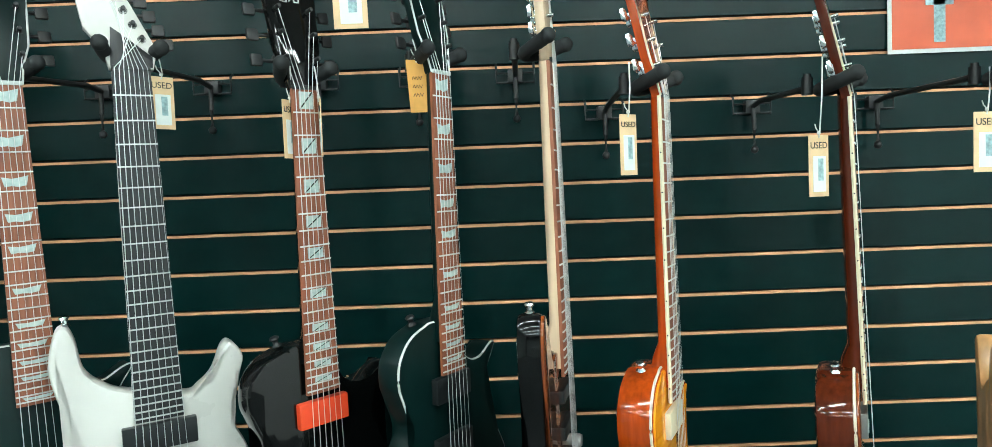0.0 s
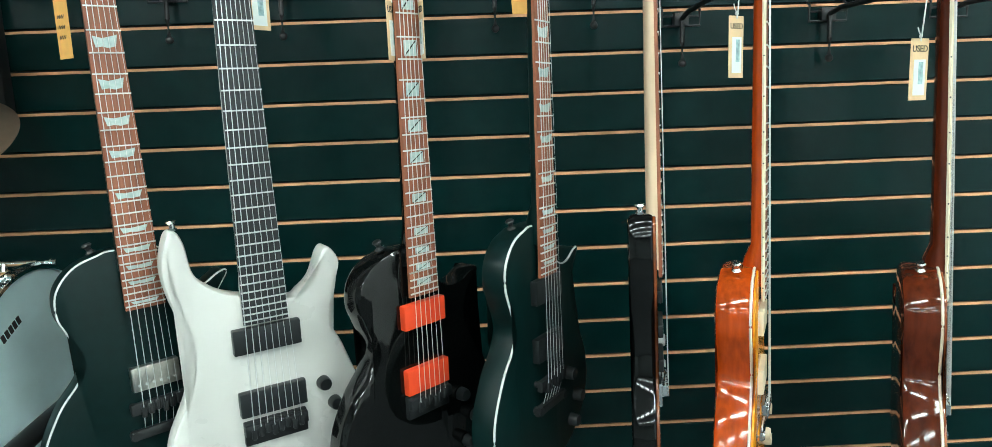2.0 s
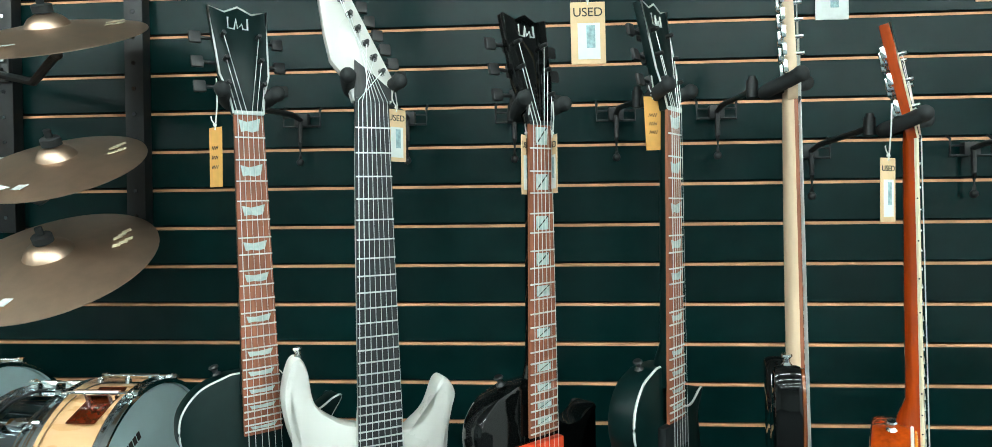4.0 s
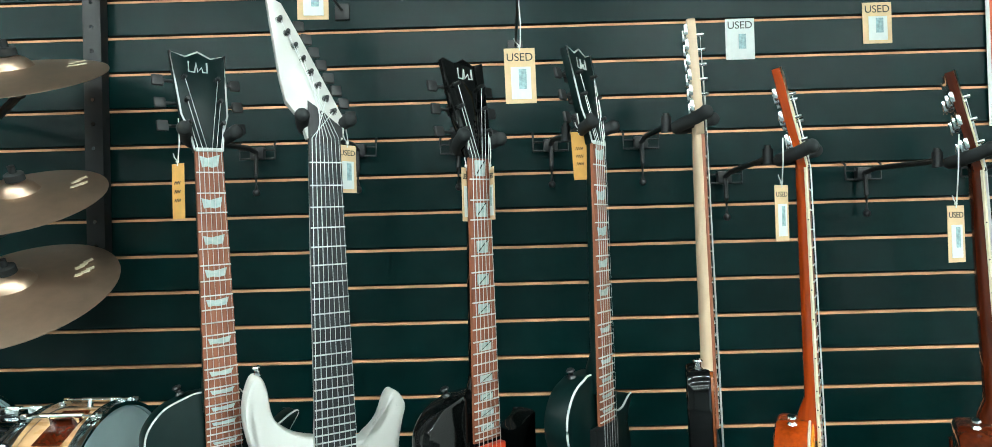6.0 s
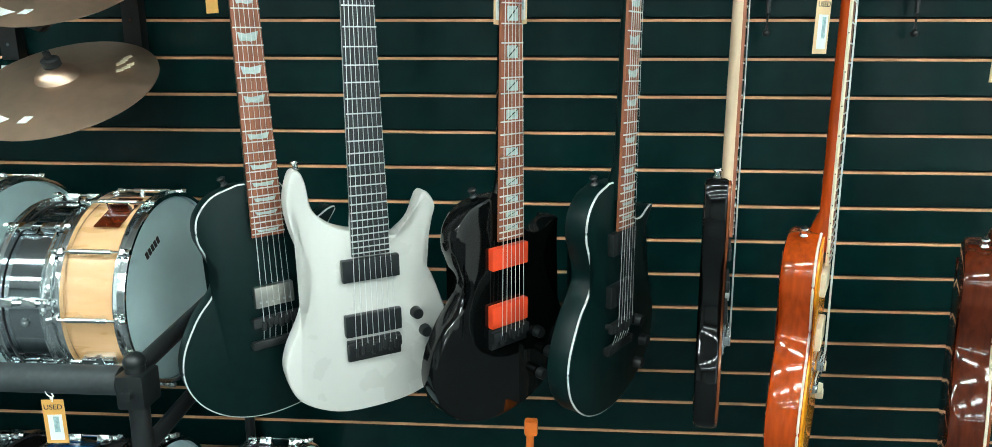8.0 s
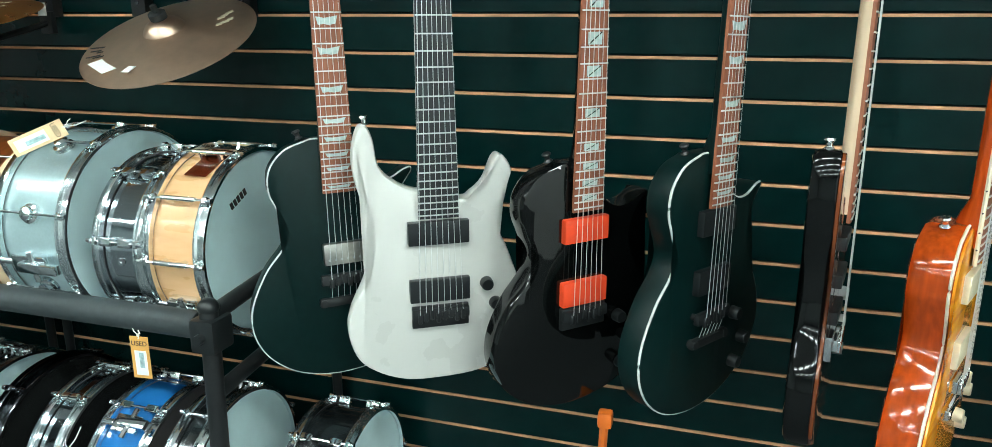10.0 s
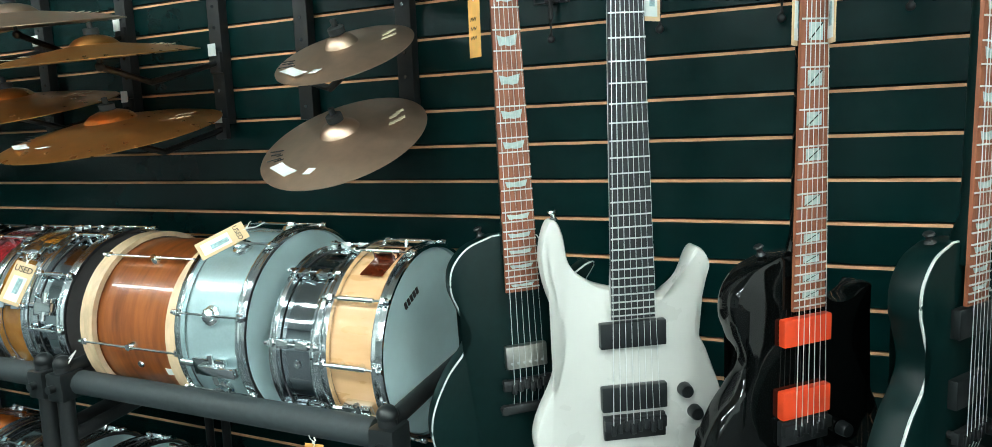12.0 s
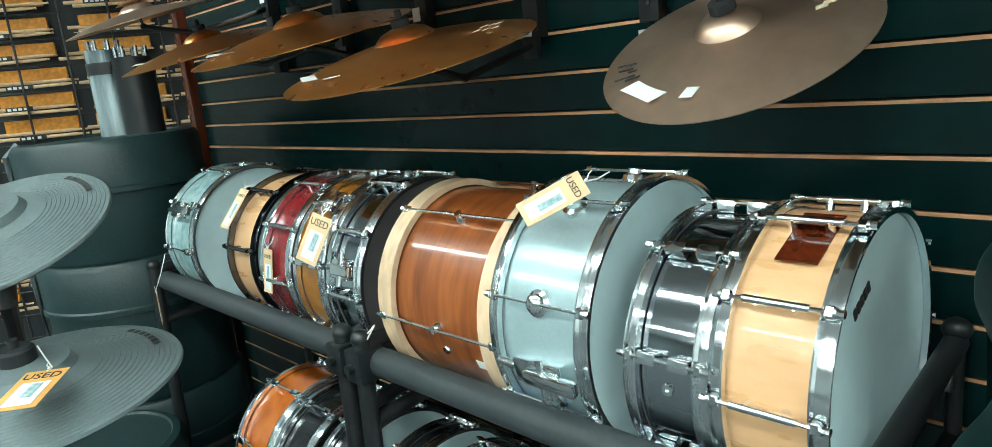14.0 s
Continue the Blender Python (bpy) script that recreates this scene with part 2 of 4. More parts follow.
def words(name, text, size, mat, parent, m, label=""):
    """Letters as a thin mesh of their own, in the x-z plane, facing -y."""
    cu = bpy.data.curves.new(name, "FONT")
    cu.body, cu.size, cu.align_x, cu.align_y, cu.extrude = text, size, "CENTER", "CENTER", 0.0002
    tmp = bpy.data.objects.new(name, cu)
    scene.collection.objects.link(tmp)
    me = bpy.data.meshes.new_from_object(tmp.evaluated_get(bpy.context.evaluated_depsgraph_get()))
    bpy.data.objects.remove(tmp)
    me.materials.clear()
    me.materials.append(mat)
    ob = new(name, me)
    ob.parent = parent
    ob.matrix_basis = m @ pose(0, 0, 0, 90, 0, 0)
    if label:
        ob["label"] = label
    return ob


# ---- structure ----
WALL_Y, GROOVE_Z, PITCH = 1.3523, 1.5981, 0.0762
LEFT, RIGHT = -3.25, 3.6
floor_bm = bmesh.new()
box(floor_bm, (-6.2, -8.2, -0.1), (3.8, 3.6, 0))
tagged(part("floor", floor_bm, CARPET, None), "dark grey short-pile shop carpet", "floor", kind="structure")
ceil_bm = bmesh.new()
box(ceil_bm, (-6.2, -8.2, 3.0), (3.8, 3.6, 3.1))
tagged(part("ceiling", ceil_bm, CEIL, None), "pale mineral fibre ceiling", "ceiling", kind="structure")
# The east wall is unseen, added as a white reflector for right-facing drumheads.
for name, a, b, mat in (("wall_south", (-6.2, -8.3, 0), (3.8, -8.2, 3.0), WALLPAINT), ("bounce_wall_east", (3.62, -8.2, 0), (3.8, 1.36, 3.0), BOUNCEWALL),
                        ("wall_west", (-6.2, -8.2, 0), (-6.1, 3.6, 3.0), WALLPAINT), ("wall_behind", (-6.1, 3.5, 0), (3.8, 3.6, 3.0), DARKPAINT)):
    w = bmesh.new()
    box(w, a, b)
    tagged(part(name, w, mat, None), "plain assumed shop wall", "wall", kind="structure")

w = bmesh.new()
box(w, (LEFT, WALL_Y + 0.019, 0.0), (RIGHT, WALL_Y + 0.12, 3.0))
slatwall = tagged(part("wall_north", w, DARKPAINT, None), "dark green-black slatwall with raw fibreboard grooves", "slatwall", kind="structure")


def slatwall_pieces():
    """Panels between the grooves, and the raw lip that shows in each groove."""
    a = bmesh.new()
    box(a, (LEFT, 0, 0), (RIGHT, 0.018, PITCH - 0.0085), 0.0012, seg=1)
    slat = mesh_of(a, "slat", SLAT, smooth=False)
    b = bmesh.new()
    box(b, (LEFT, 0, -0.0068), (RIGHT, 0.014, 0.0016))
    lip = mesh_of(b, "groove_lip", MDF, smooth=False)
    for k in range(-18, 18):
        z = GROOVE_Z + k * PITCH
        shared("slat", slat, slatwall, pose(0, WALL_Y, z + 0.0045))
        shared("groove_lip", lip, slatwall, pose(0, WALL_Y + 0.0035, z))


slatwall_pieces()


def ceiling_light(x, y):
    t = thing("ceiling_light", pose(x, y, 2.985), "white fluorescent strip light in the ceiling", "ceiling light", "ceiling lights")
    f = bmesh.new()
    for a, b in (((-0.62, -0.11, -0.02), (0.62, -0.09, 0.012)), ((-0.62, 0.09, -0.02), (0.62, 0.11, 0.012)), ((-0.62, -0.09, -0.02), (-0.60, 0.09, 0.012)), ((0.60, -0.09, -0.02), (0.62, 0.09, 0.012))):
        box(f, a, b)
    part("frame", f, PAPER, t)
    d = bmesh.new()
    box(d, (-0.6, -0.09, -0.012), (0.6, 0.09, 0.0))
    part("diffuser", d, LIGHT, t)


# The x = 2.8 column is an unseen addition that brightens right-facing drumheads.
for lx in (-4.3, -2.4, -0.6, 1.2, 2.8):
    for ly in (-6.2, -4.3, -2.4, -0.5):
        ceiling_light(lx, ly)

# ---- guitars ----
LP = [(-0.030, -0.384), (-0.052, -0.388), (-0.085, -0.401), (-0.109, -0.430), (-0.113, -0.465), (-0.104, -0.492), (-0.089, -0.535), (-0.100, -0.566), (-0.130, -0.603), (-0.157, -0.660), (-0.159, -0.710), (-0.136, -0.757),
      (-0.088, -0.793), (-0.018, -0.808), (0.060, -0.797), (0.125, -0.757), (0.156, -0.702), (0.153, -0.645), (0.124, -0.585), (0.100, -0.530), (0.108, -0.485), (0.131, -0.449), (0.119, -0.448), (0.090, -0.463), (0.062, -0.462), (0.040, -0.442), (0.033, -0.390)]
SUPER = [(-0.034, -0.476), (-0.067, -0.461), (-0.092, -0.434), (-0.100, -0.389), (-0.110, -0.368), (-0.124, -0.374), (-0.135, -0.420), (-0.128, -0.471), (-0.111, -0.524), (-0.108, -0.555), (-0.122, -0.618), (-0.150, -0.680), (-0.155, -0.724),
         (-0.133, -0.777), (-0.070, -0.812), (0.008, -0.818), (0.080, -0.809), (0.137, -0.775), (0.160, -0.715), (0.144, -0.653), (0.122, -0.588), (0.108, -0.549), (0.121, -0.480), (0.128, -0.449), (0.113, -0.424), (0.099, -0.428), (0.082, -0.466), (0.060, -0.486), (0.041, -0.493)]
STRAT = [(-0.034, -0.43), (-0.072, -0.435), (-0.094, -0.390), (-0.115, -0.360), (-0.134, -0.376), (-0.140, -0.44), (-0.122, -0.52), (-0.126, -0.59), (-0.158, -0.68), (-0.145, -0.755), (-0.08, -0.79),
         (0, -0.795), (0.09, -0.78), (0.150, -0.72), (0.150, -0.65), (0.115, -0.57), (0.112, -0.50), (0.132, -0.43), (0.125, -0.395), (0.105, -0.405), (0.075, -0.455), (0.036, -0.465)]
CARVED = [(x * (0.92 if x < 0 else 1.0), z - 0.021) for x, z in LP]
HEAD_BOOK = [(-0.022, 0.0), (-0.026, 0.03), (-0.036, 0.06), (-0.039, 0.11), (-0.043, 0.165), (-0.020, 0.158), (0, 0.168), (0.020, 0.158), (0.043, 0.165), (0.039, 0.11), (0.036, 0.06), (0.026, 0.03), (0.022, 0.0)]
HEAD_SPEAR = [(-0.028, 0.0), (-0.034, 0.03), (-0.056, 0.06), (-0.062, 0.10), (-0.070, 0.20), (-0.072, 0.235), (-0.050, 0.225), (-0.020, 0.16), (0.015, 0.08), (0.037, 0.03), (0.030, 0.0)]
HEAD_STRAT = [(-0.021, 0.0), (-0.032, 0.025), (-0.037, 0.045), (-0.037, 0.16), (-0.020, 0.19), (0.018, 0.188), (0.030, 0.165), (0.020, 0.14), (0.022, 0.06), (0.021, 0.0)]


def sharp_loop(pts):
    return [Vector(p) for p in pts]


def tuner(parent, x, z, side, mat, tilt):
    t = bmesh.new()
    rod(t, (0, -0.008, 0), (0, 0.004, 0), 0.0035)
    rod(t, (0, -0.011, 0), (0, -0.008, 0), 0.0028, 0.0035)
    rod(t, (0, 0.001, 0), (0, 0.0025, 0), 0.0062)
    box(t, (-0.008, 0.013, -0.010), (0.008, 0.024, 0.010), 0.003)
    rod(t, (0, 0.018, 0), (side * 0.030, 0.018, 0), 0.0028)
    box(t, (min(side * 0.026, side * 0.044), 0.0145, -0.009), (max(side * 0.026, side * 0.044), 0.0215, 0.009), 0.003)
    part("tuner", t, mat, parent, m=tilt @ Matrix.Translation((x, 0, z)))


def guitar(label, nut, yaw, lean, back, outline, scale_len, frets, strings, body_mat, top_mat, neck_mat, board_mat, bind_mat, head_mat, head_outline, tuner_mat, inlay, pickups, hardware, nut_w=0.043, end_w=0.056, board_bind=None, knobs=(), thick=0.048, mark=False, spin_head=False):
    """An electric guitar that hangs by its headstock. Its base is the nut; x right, z up the neck, the front faces -y."""
    g = thing("electric_guitar", pose(*nut, 0, 0, yaw) @ pose(0, 0, 0, back, lean, 0), label, "guitar", "guitars hanging on the slatwall")
    loop = smooth_loop(outline, 6)
    y0 = 0.013
    bm = bmesh.new()
    slab(bm, loop, y0, y0 + thick, 0.007 if not bind_mat else 0.002, 0.009)
    body = part("body", bm, body_mat, g)
    if top_mat is not body_mat:
        bm = bmesh.new()
        slab(bm, [p - (p - Vector((0, -0.6))).normalized() * 0.004 for p in loop], y0 - 0.0035, y0 + 0.001, 0.002, 0.0002)
        part("top", bm, top_mat, body)
    if bind_mat:
        bm = bmesh.new()
        pipe(bm, [(p.x, y0 + 0.003, p.y) for p in loop + loop[:1]], 0.0021, 6)
        part("binding", bm, bind_mat, body)
    fret_z = [-scale_len * (1 - 2 ** (-k / 12)) for k in range(frets + 1)]
    end = fret_z[-1] - 0.006
    # neck with a round back
    bm = bmesh.new()
    rings = []
    for z, w, d in ((0.012, nut_w, 0.020), (-0.01, nut_w, 0.021), (-0.2, (nut_w + end_w) / 2, 0.023), (outline[0][1] + 0.035, end_w * 0.97, 0.024), (outline[0][1] + 0.012, end_w, 0.034), (outline[0][1] - 0.03, end_w, 0.045)):
        rings.append([bm.verts.new((-w / 2 * math.cos(a), 0.006 + (d - 0.006) * math.sin(a) ** 0.8 if 0 < a < math.pi else 0.006, z)) for a in [math.pi * k / 10 for k in range(11)]])
    for a, b in zip(rings, rings[1:]):
        for k in range(10):
            bm.faces.new((a[k], a[k + 1], b[k + 1], b[k]))
        bm.faces.new((a[10], a[0], b[0], b[10]))
    bm.faces.new(rings[0])
    bm.faces.new(rings[-1][::-1])
    neck = part("neck", bm, neck_mat, g)
    bm = bmesh.new()
    vs = []
    for z, w in ((0, nut_w), (end, end_w)):
        vs.append([bm.verts.new(c) for c in ((-w / 2, 0.0062, z), (-w / 2, 0.0012, z), (-w / 4, 0, z), (w / 4, 0, z), (w / 2, 0.0012, z), (w / 2, 0.0062, z))])
    for k in range(6):
        bm.faces.new((vs[0][k], vs[0][(k + 1) % 6], vs[1][(k + 1) % 6], vs[1][k]))
    bm.faces.new(vs[0])
    bm.faces.new(vs[1][::-1])
    board = part("fretboard", bm, board_mat, neck)
    if board_bind:
        bm = bmesh.new()
        for s in (-1, 1):
            rod(bm, (s * (nut_w / 2 + 0.0005), 0.0035, 0), (s * (end_w / 2 + 0.0005), 0.0035, end), 0.0032, sides=6)
        part("neck_binding", bm, board_bind, neck)
        bm = bmesh.new()
        for k in (3, 5, 7, 9, 12, 15, 17, 19, 21):
            z = (fret_z[k] + fret_z[k - 1]) / 2
            w = nut_w + (end_w - nut_w) * z / end
            for s in (-1, 1):
                rod(bm, (s * (w / 2 + 0.003), 0.0035, z), (s * (w / 2 + 0.0042), 0.0035, z), 0.0012, sides=6)
        part("side_dots", bm, INK, neck)
    f = bmesh.new()
    box(f, (-0.5, -0.0012, -0.0011), (0.5, 0.0014, 0.0011), 0.0004, seg=1)
    fret_me = mesh_of(f, "fret", FRETSTEEL)
    for z in fret_z[1:]:
        w = nut_w + (end_w - nut_w) * z / end
        shared("fret", fret_me, neck, Matrix.Translation((0, 0, z)) @ Matrix.Diagonal((w, 1, 1, 1)))
    bm = bmesh.new()
    box(bm, (-nut_w / 2, -0.0025, -0.002), (nut_w / 2, 0.006, 0.004), 0.0008)
    part("nut", bm, BLACKPLASTIC if inlay != "flag" else BINDING, neck)
    if inlay:
        for k in (1, 3, 5, 7, 9, 12, 15, 17, 19, 21, 24):
            if k > frets:
                continue
            zt, zb = fret_z[k - 1], fret_z[k]
            h = (zt - zb) * 0.5
            zc = (zt + zb) / 2
            w = (nut_w + (end_w - nut_w) * zc / end) * 0.36
            if inlay == "flag":
                shape = [(-w, h * 0.50), (-w * 0.25, h * 0.30), (w * 0.3, h * 0.42), (w, h * 0.62), (w * 0.80, -h * 0.42), (w * 0.2, -h * 0.58), (-w * 0.3, -h * 0.46), (-w * 0.82, -h * 0.55)]
            else:
                shape = [(-w * 0.72, h * 0.72), (w * 0.72, h * 0.72), (w * 0.72, -h * 0.72), (-w * 0.72, -h * 0.72)]
            bm = bmesh.new()
            front = [bm.verts.new((x, -0.0004, zc + z)) for x, z in shape]
            rear = [bm.verts.new((x, 0.0006, zc + z)) for x, z in shape]
            bm.faces.new(front)
            bm.faces.new(rear[::-1])
            for i in range(len(front)):
                bm.faces.new((front[i], front[i - 1], rear[i - 1], rear[i]))
            if inlay == "block":
                mats = [PEARL, INK]
                q = [bm.verts.new((x, -0.0007, zc + z)) for x, z in ((-w * 0.72, -h * 0.66), (-w * 0.60, -h * 0.72), (w * 0.72, h * 0.66), (w * 0.60, h * 0.72))]
                bm.faces.new(q).material_index = 1
            else:
                mats = PEARL
            part("inlay", bm, mats, neck)
    # headstock, tipped back
    tilt = pose(0, 0, 0, -11 if outline is not STRAT else -2, 0, 0) if not spin_head else pose(0, 0, 0, -9, 0, 0)
    bm = bmesh.new()
    slab(bm, sharp_loop(head_outline) if outline is not STRAT else smooth_loop(head_outline, 3), 0.001, 0.015, 0.001, 0.002)
    head = part("headstock", bm, head_mat, g, m=tilt)
    if head_outline is HEAD_BOOK:
        posts = [(s * 0.026, 0.045 + 0.038 * i, s) for s in (-1, 1) for i in range(3)]
        if bind_mat:
            bm = bmesh.new()
            pipe(bm, [(p[0], 0.001, p[1]) for p in head_outline], 0.0016, 6)
            part("headstock_binding", bm, bind_mat, head)
    elif head_outline is HEAD_SPEAR:
        posts = [(0.018 - 0.0105 * i, 0.045 + 0.0215 * i, 1) for i in range(8)]
    else:
        posts = [(-0.022, 0.04 + 0.024 * i, -1) for i in range(6)]
    for x, z, s in posts:
        tuner(g, x, z, s, tuner_mat, tilt)
    if head_outline is HEAD_SPEAR:
        bm = bmesh.new()
        slab(bm, [Vector(p) for p in ((-0.026, 0.002), (-0.022, 0.062), (-0.004, 0.048), (0.030, 0.018), (0.029, 0.002))], -0.0006, 0.002, 0.0003, 0.0003)
        part("headstock_veneer", bm, EBONY, head)
    if mark:
        bm = bmesh.new()
        pipe(bm, [(-0.016, 0.0003, 0.150), (-0.017, 0.0003, 0.133), (-0.008, 0.0003, 0.132), (-0.004, 0.0003, 0.148), (-0.003, 0.0003, 0.133), (0.004, 0.0003, 0.141), (0.005, 0.0003, 0.133), (0.012, 0.0003, 0.133), (0.013, 0.0003, 0.150)], 0.0015, 5)
        part("headstock_mark", bm, BINDING, head)
    # strings and hardware
    bridge_z = -scale_len
    n = strings
    for i in range(n):
        u = i / (n - 1) - 0.5
        x_n, x_b = u * (nut_w - 0.008), u * (0.0525 if n == 6 else 0.074)
        bm = bmesh.new()
        pts = [(x_n, -0.003, 0.0), (x_b, -0.0055, bridge_z)]
        order = sorted(posts, key=lambda p: (p[2], p[1] * -p[2])) if head_outline is HEAD_BOOK else posts
        px, pz, ps = (order + order)[i]
        if head_outline is HEAD_BOOK:
            px, pz, ps = [(-0.026, 0.045, -1), (-0.026, 0.083, -1), (-0.026, 0.121, -1), (0.026, 0.121, 1), (0.026, 0.083, 1), (0.026, 0.045, 1)][i]
        pts.insert(0, tuple(tilt @ Vector((px, -0.005, pz))))
        if hardware == "tailpiece":
            pts.append((x_b, 0.006, bridge_z - 0.04))
        pipe(bm, pts, 0.00072 - 0.00005 * i, 5)
        part("string", bm, STEEL, g)
    for z, mat, w, h in pickups:
        bm = bmesh.new()
        box(bm, (-w / 2, 0.001, z - h / 2), (w / 2, y0 + 0.002, z + h / 2), 0.0025)
        pk = part("pickup", bm, mat, body)
        if mat is NICKEL:
            bm = bmesh.new()
            for i in range(6):
                rod(bm, ((i - 2.5) * 0.0105, -0.0002, z - 0.009), ((i - 2.5) * 0.0105, 0.0012, z - 0.009), 0.0022, sides=8)
            part("pole_screws", bm, STEEL, pk)
    hw = CHROME if tuner_mat is CHROME else BLACKMETAL
    br_w = 0.098 if n == 8 else 0.086
    bm = bmesh.new()
    box(bm, (-br_w / 2, -0.003, bridge_z - 0.011), (br_w / 2, 0.007, bridge_z + 0.007), 0.002)
    if hardware == "plate":
        box(bm, (-br_w / 2, 0.004, bridge_z - 0.028), (br_w / 2, y0 + 0.001, bridge_z + 0.010), 0.002)
    for s in (-1, 1):
        rod(bm, (s * br_w * 0.43, 0.0, bridge_z), (s * br_w * 0.43, y0 + 0.002, bridge_z), 0.0055)
    bridge = part("bridge", bm, hw, body)
    sd = bmesh.new()
    box(sd, (-0.0035, -0.0065, -0.013), (0.0035, 0.0, 0.004), 0.001, seg=1)
    sd_me = mesh_of(sd, "saddle", hw)
    for i in range(n):
        shared("saddle", sd_me, bridge, pose((i / (n - 1) - 0.5) * (0.0525 if n == 6 else 0.074), 0, bridge_z + 0.003 * ((i % 3) - 1)))
    if hardware == "tailpiece":
        bm = bmesh.new()
        box(bm, (-0.048, 0.0, bridge_z - 0.052), (0.048, 0.011, bridge_z - 0.036), 0.004)
        for s in (-1, 1):
            rod(bm, (s * 0.041, -0.001, bridge_z - 0.044), (s * 0.041, y0 + 0.002, bridge_z - 0.044), 0.007)
        part("tailpiece", bm, hw, body)
    for x, z, mat in knobs:
        bm = bmesh.new()
        spin(bm, [(0.0115, 0), (0.0108, 0.012), (0.0095, 0.0155), (0, 0.016)], 20)
        part("knob", bm, mat, body, m=Matrix.Translation((x, y0 - 0.001, z)) @ pose(0, 0, 0, 90))
    # strap buttons
    for x, z, d in ((outline[1][0] - 0.002, outline[1][1] + 0.004, (-0.35, 0.94)),) if outline in (LP, CARVED) else ((outline[4][0] if outline is SUPER else outline[3][0], (outline[4] if outline is SUPER else outline[3])[1], (-0.1, 1)),):
        bm = bmesh.new()
        spin(bm, [(0.0075, 0), (0.004, 0.004), (0.004, 0.008), (0.0075, 0.012), (0.006, 0.0145), (0, 0.015)], 14)
        part("strap_button", bm, tuner_mat if outline is not SUPER else CHROME, body, m=Matrix.Translation((x, y0 + thick / 2, z)) @ Vector((d[0], 0, d[1])).to_track_quat("Z", "Y").to_matrix().to_4x4())
    return g


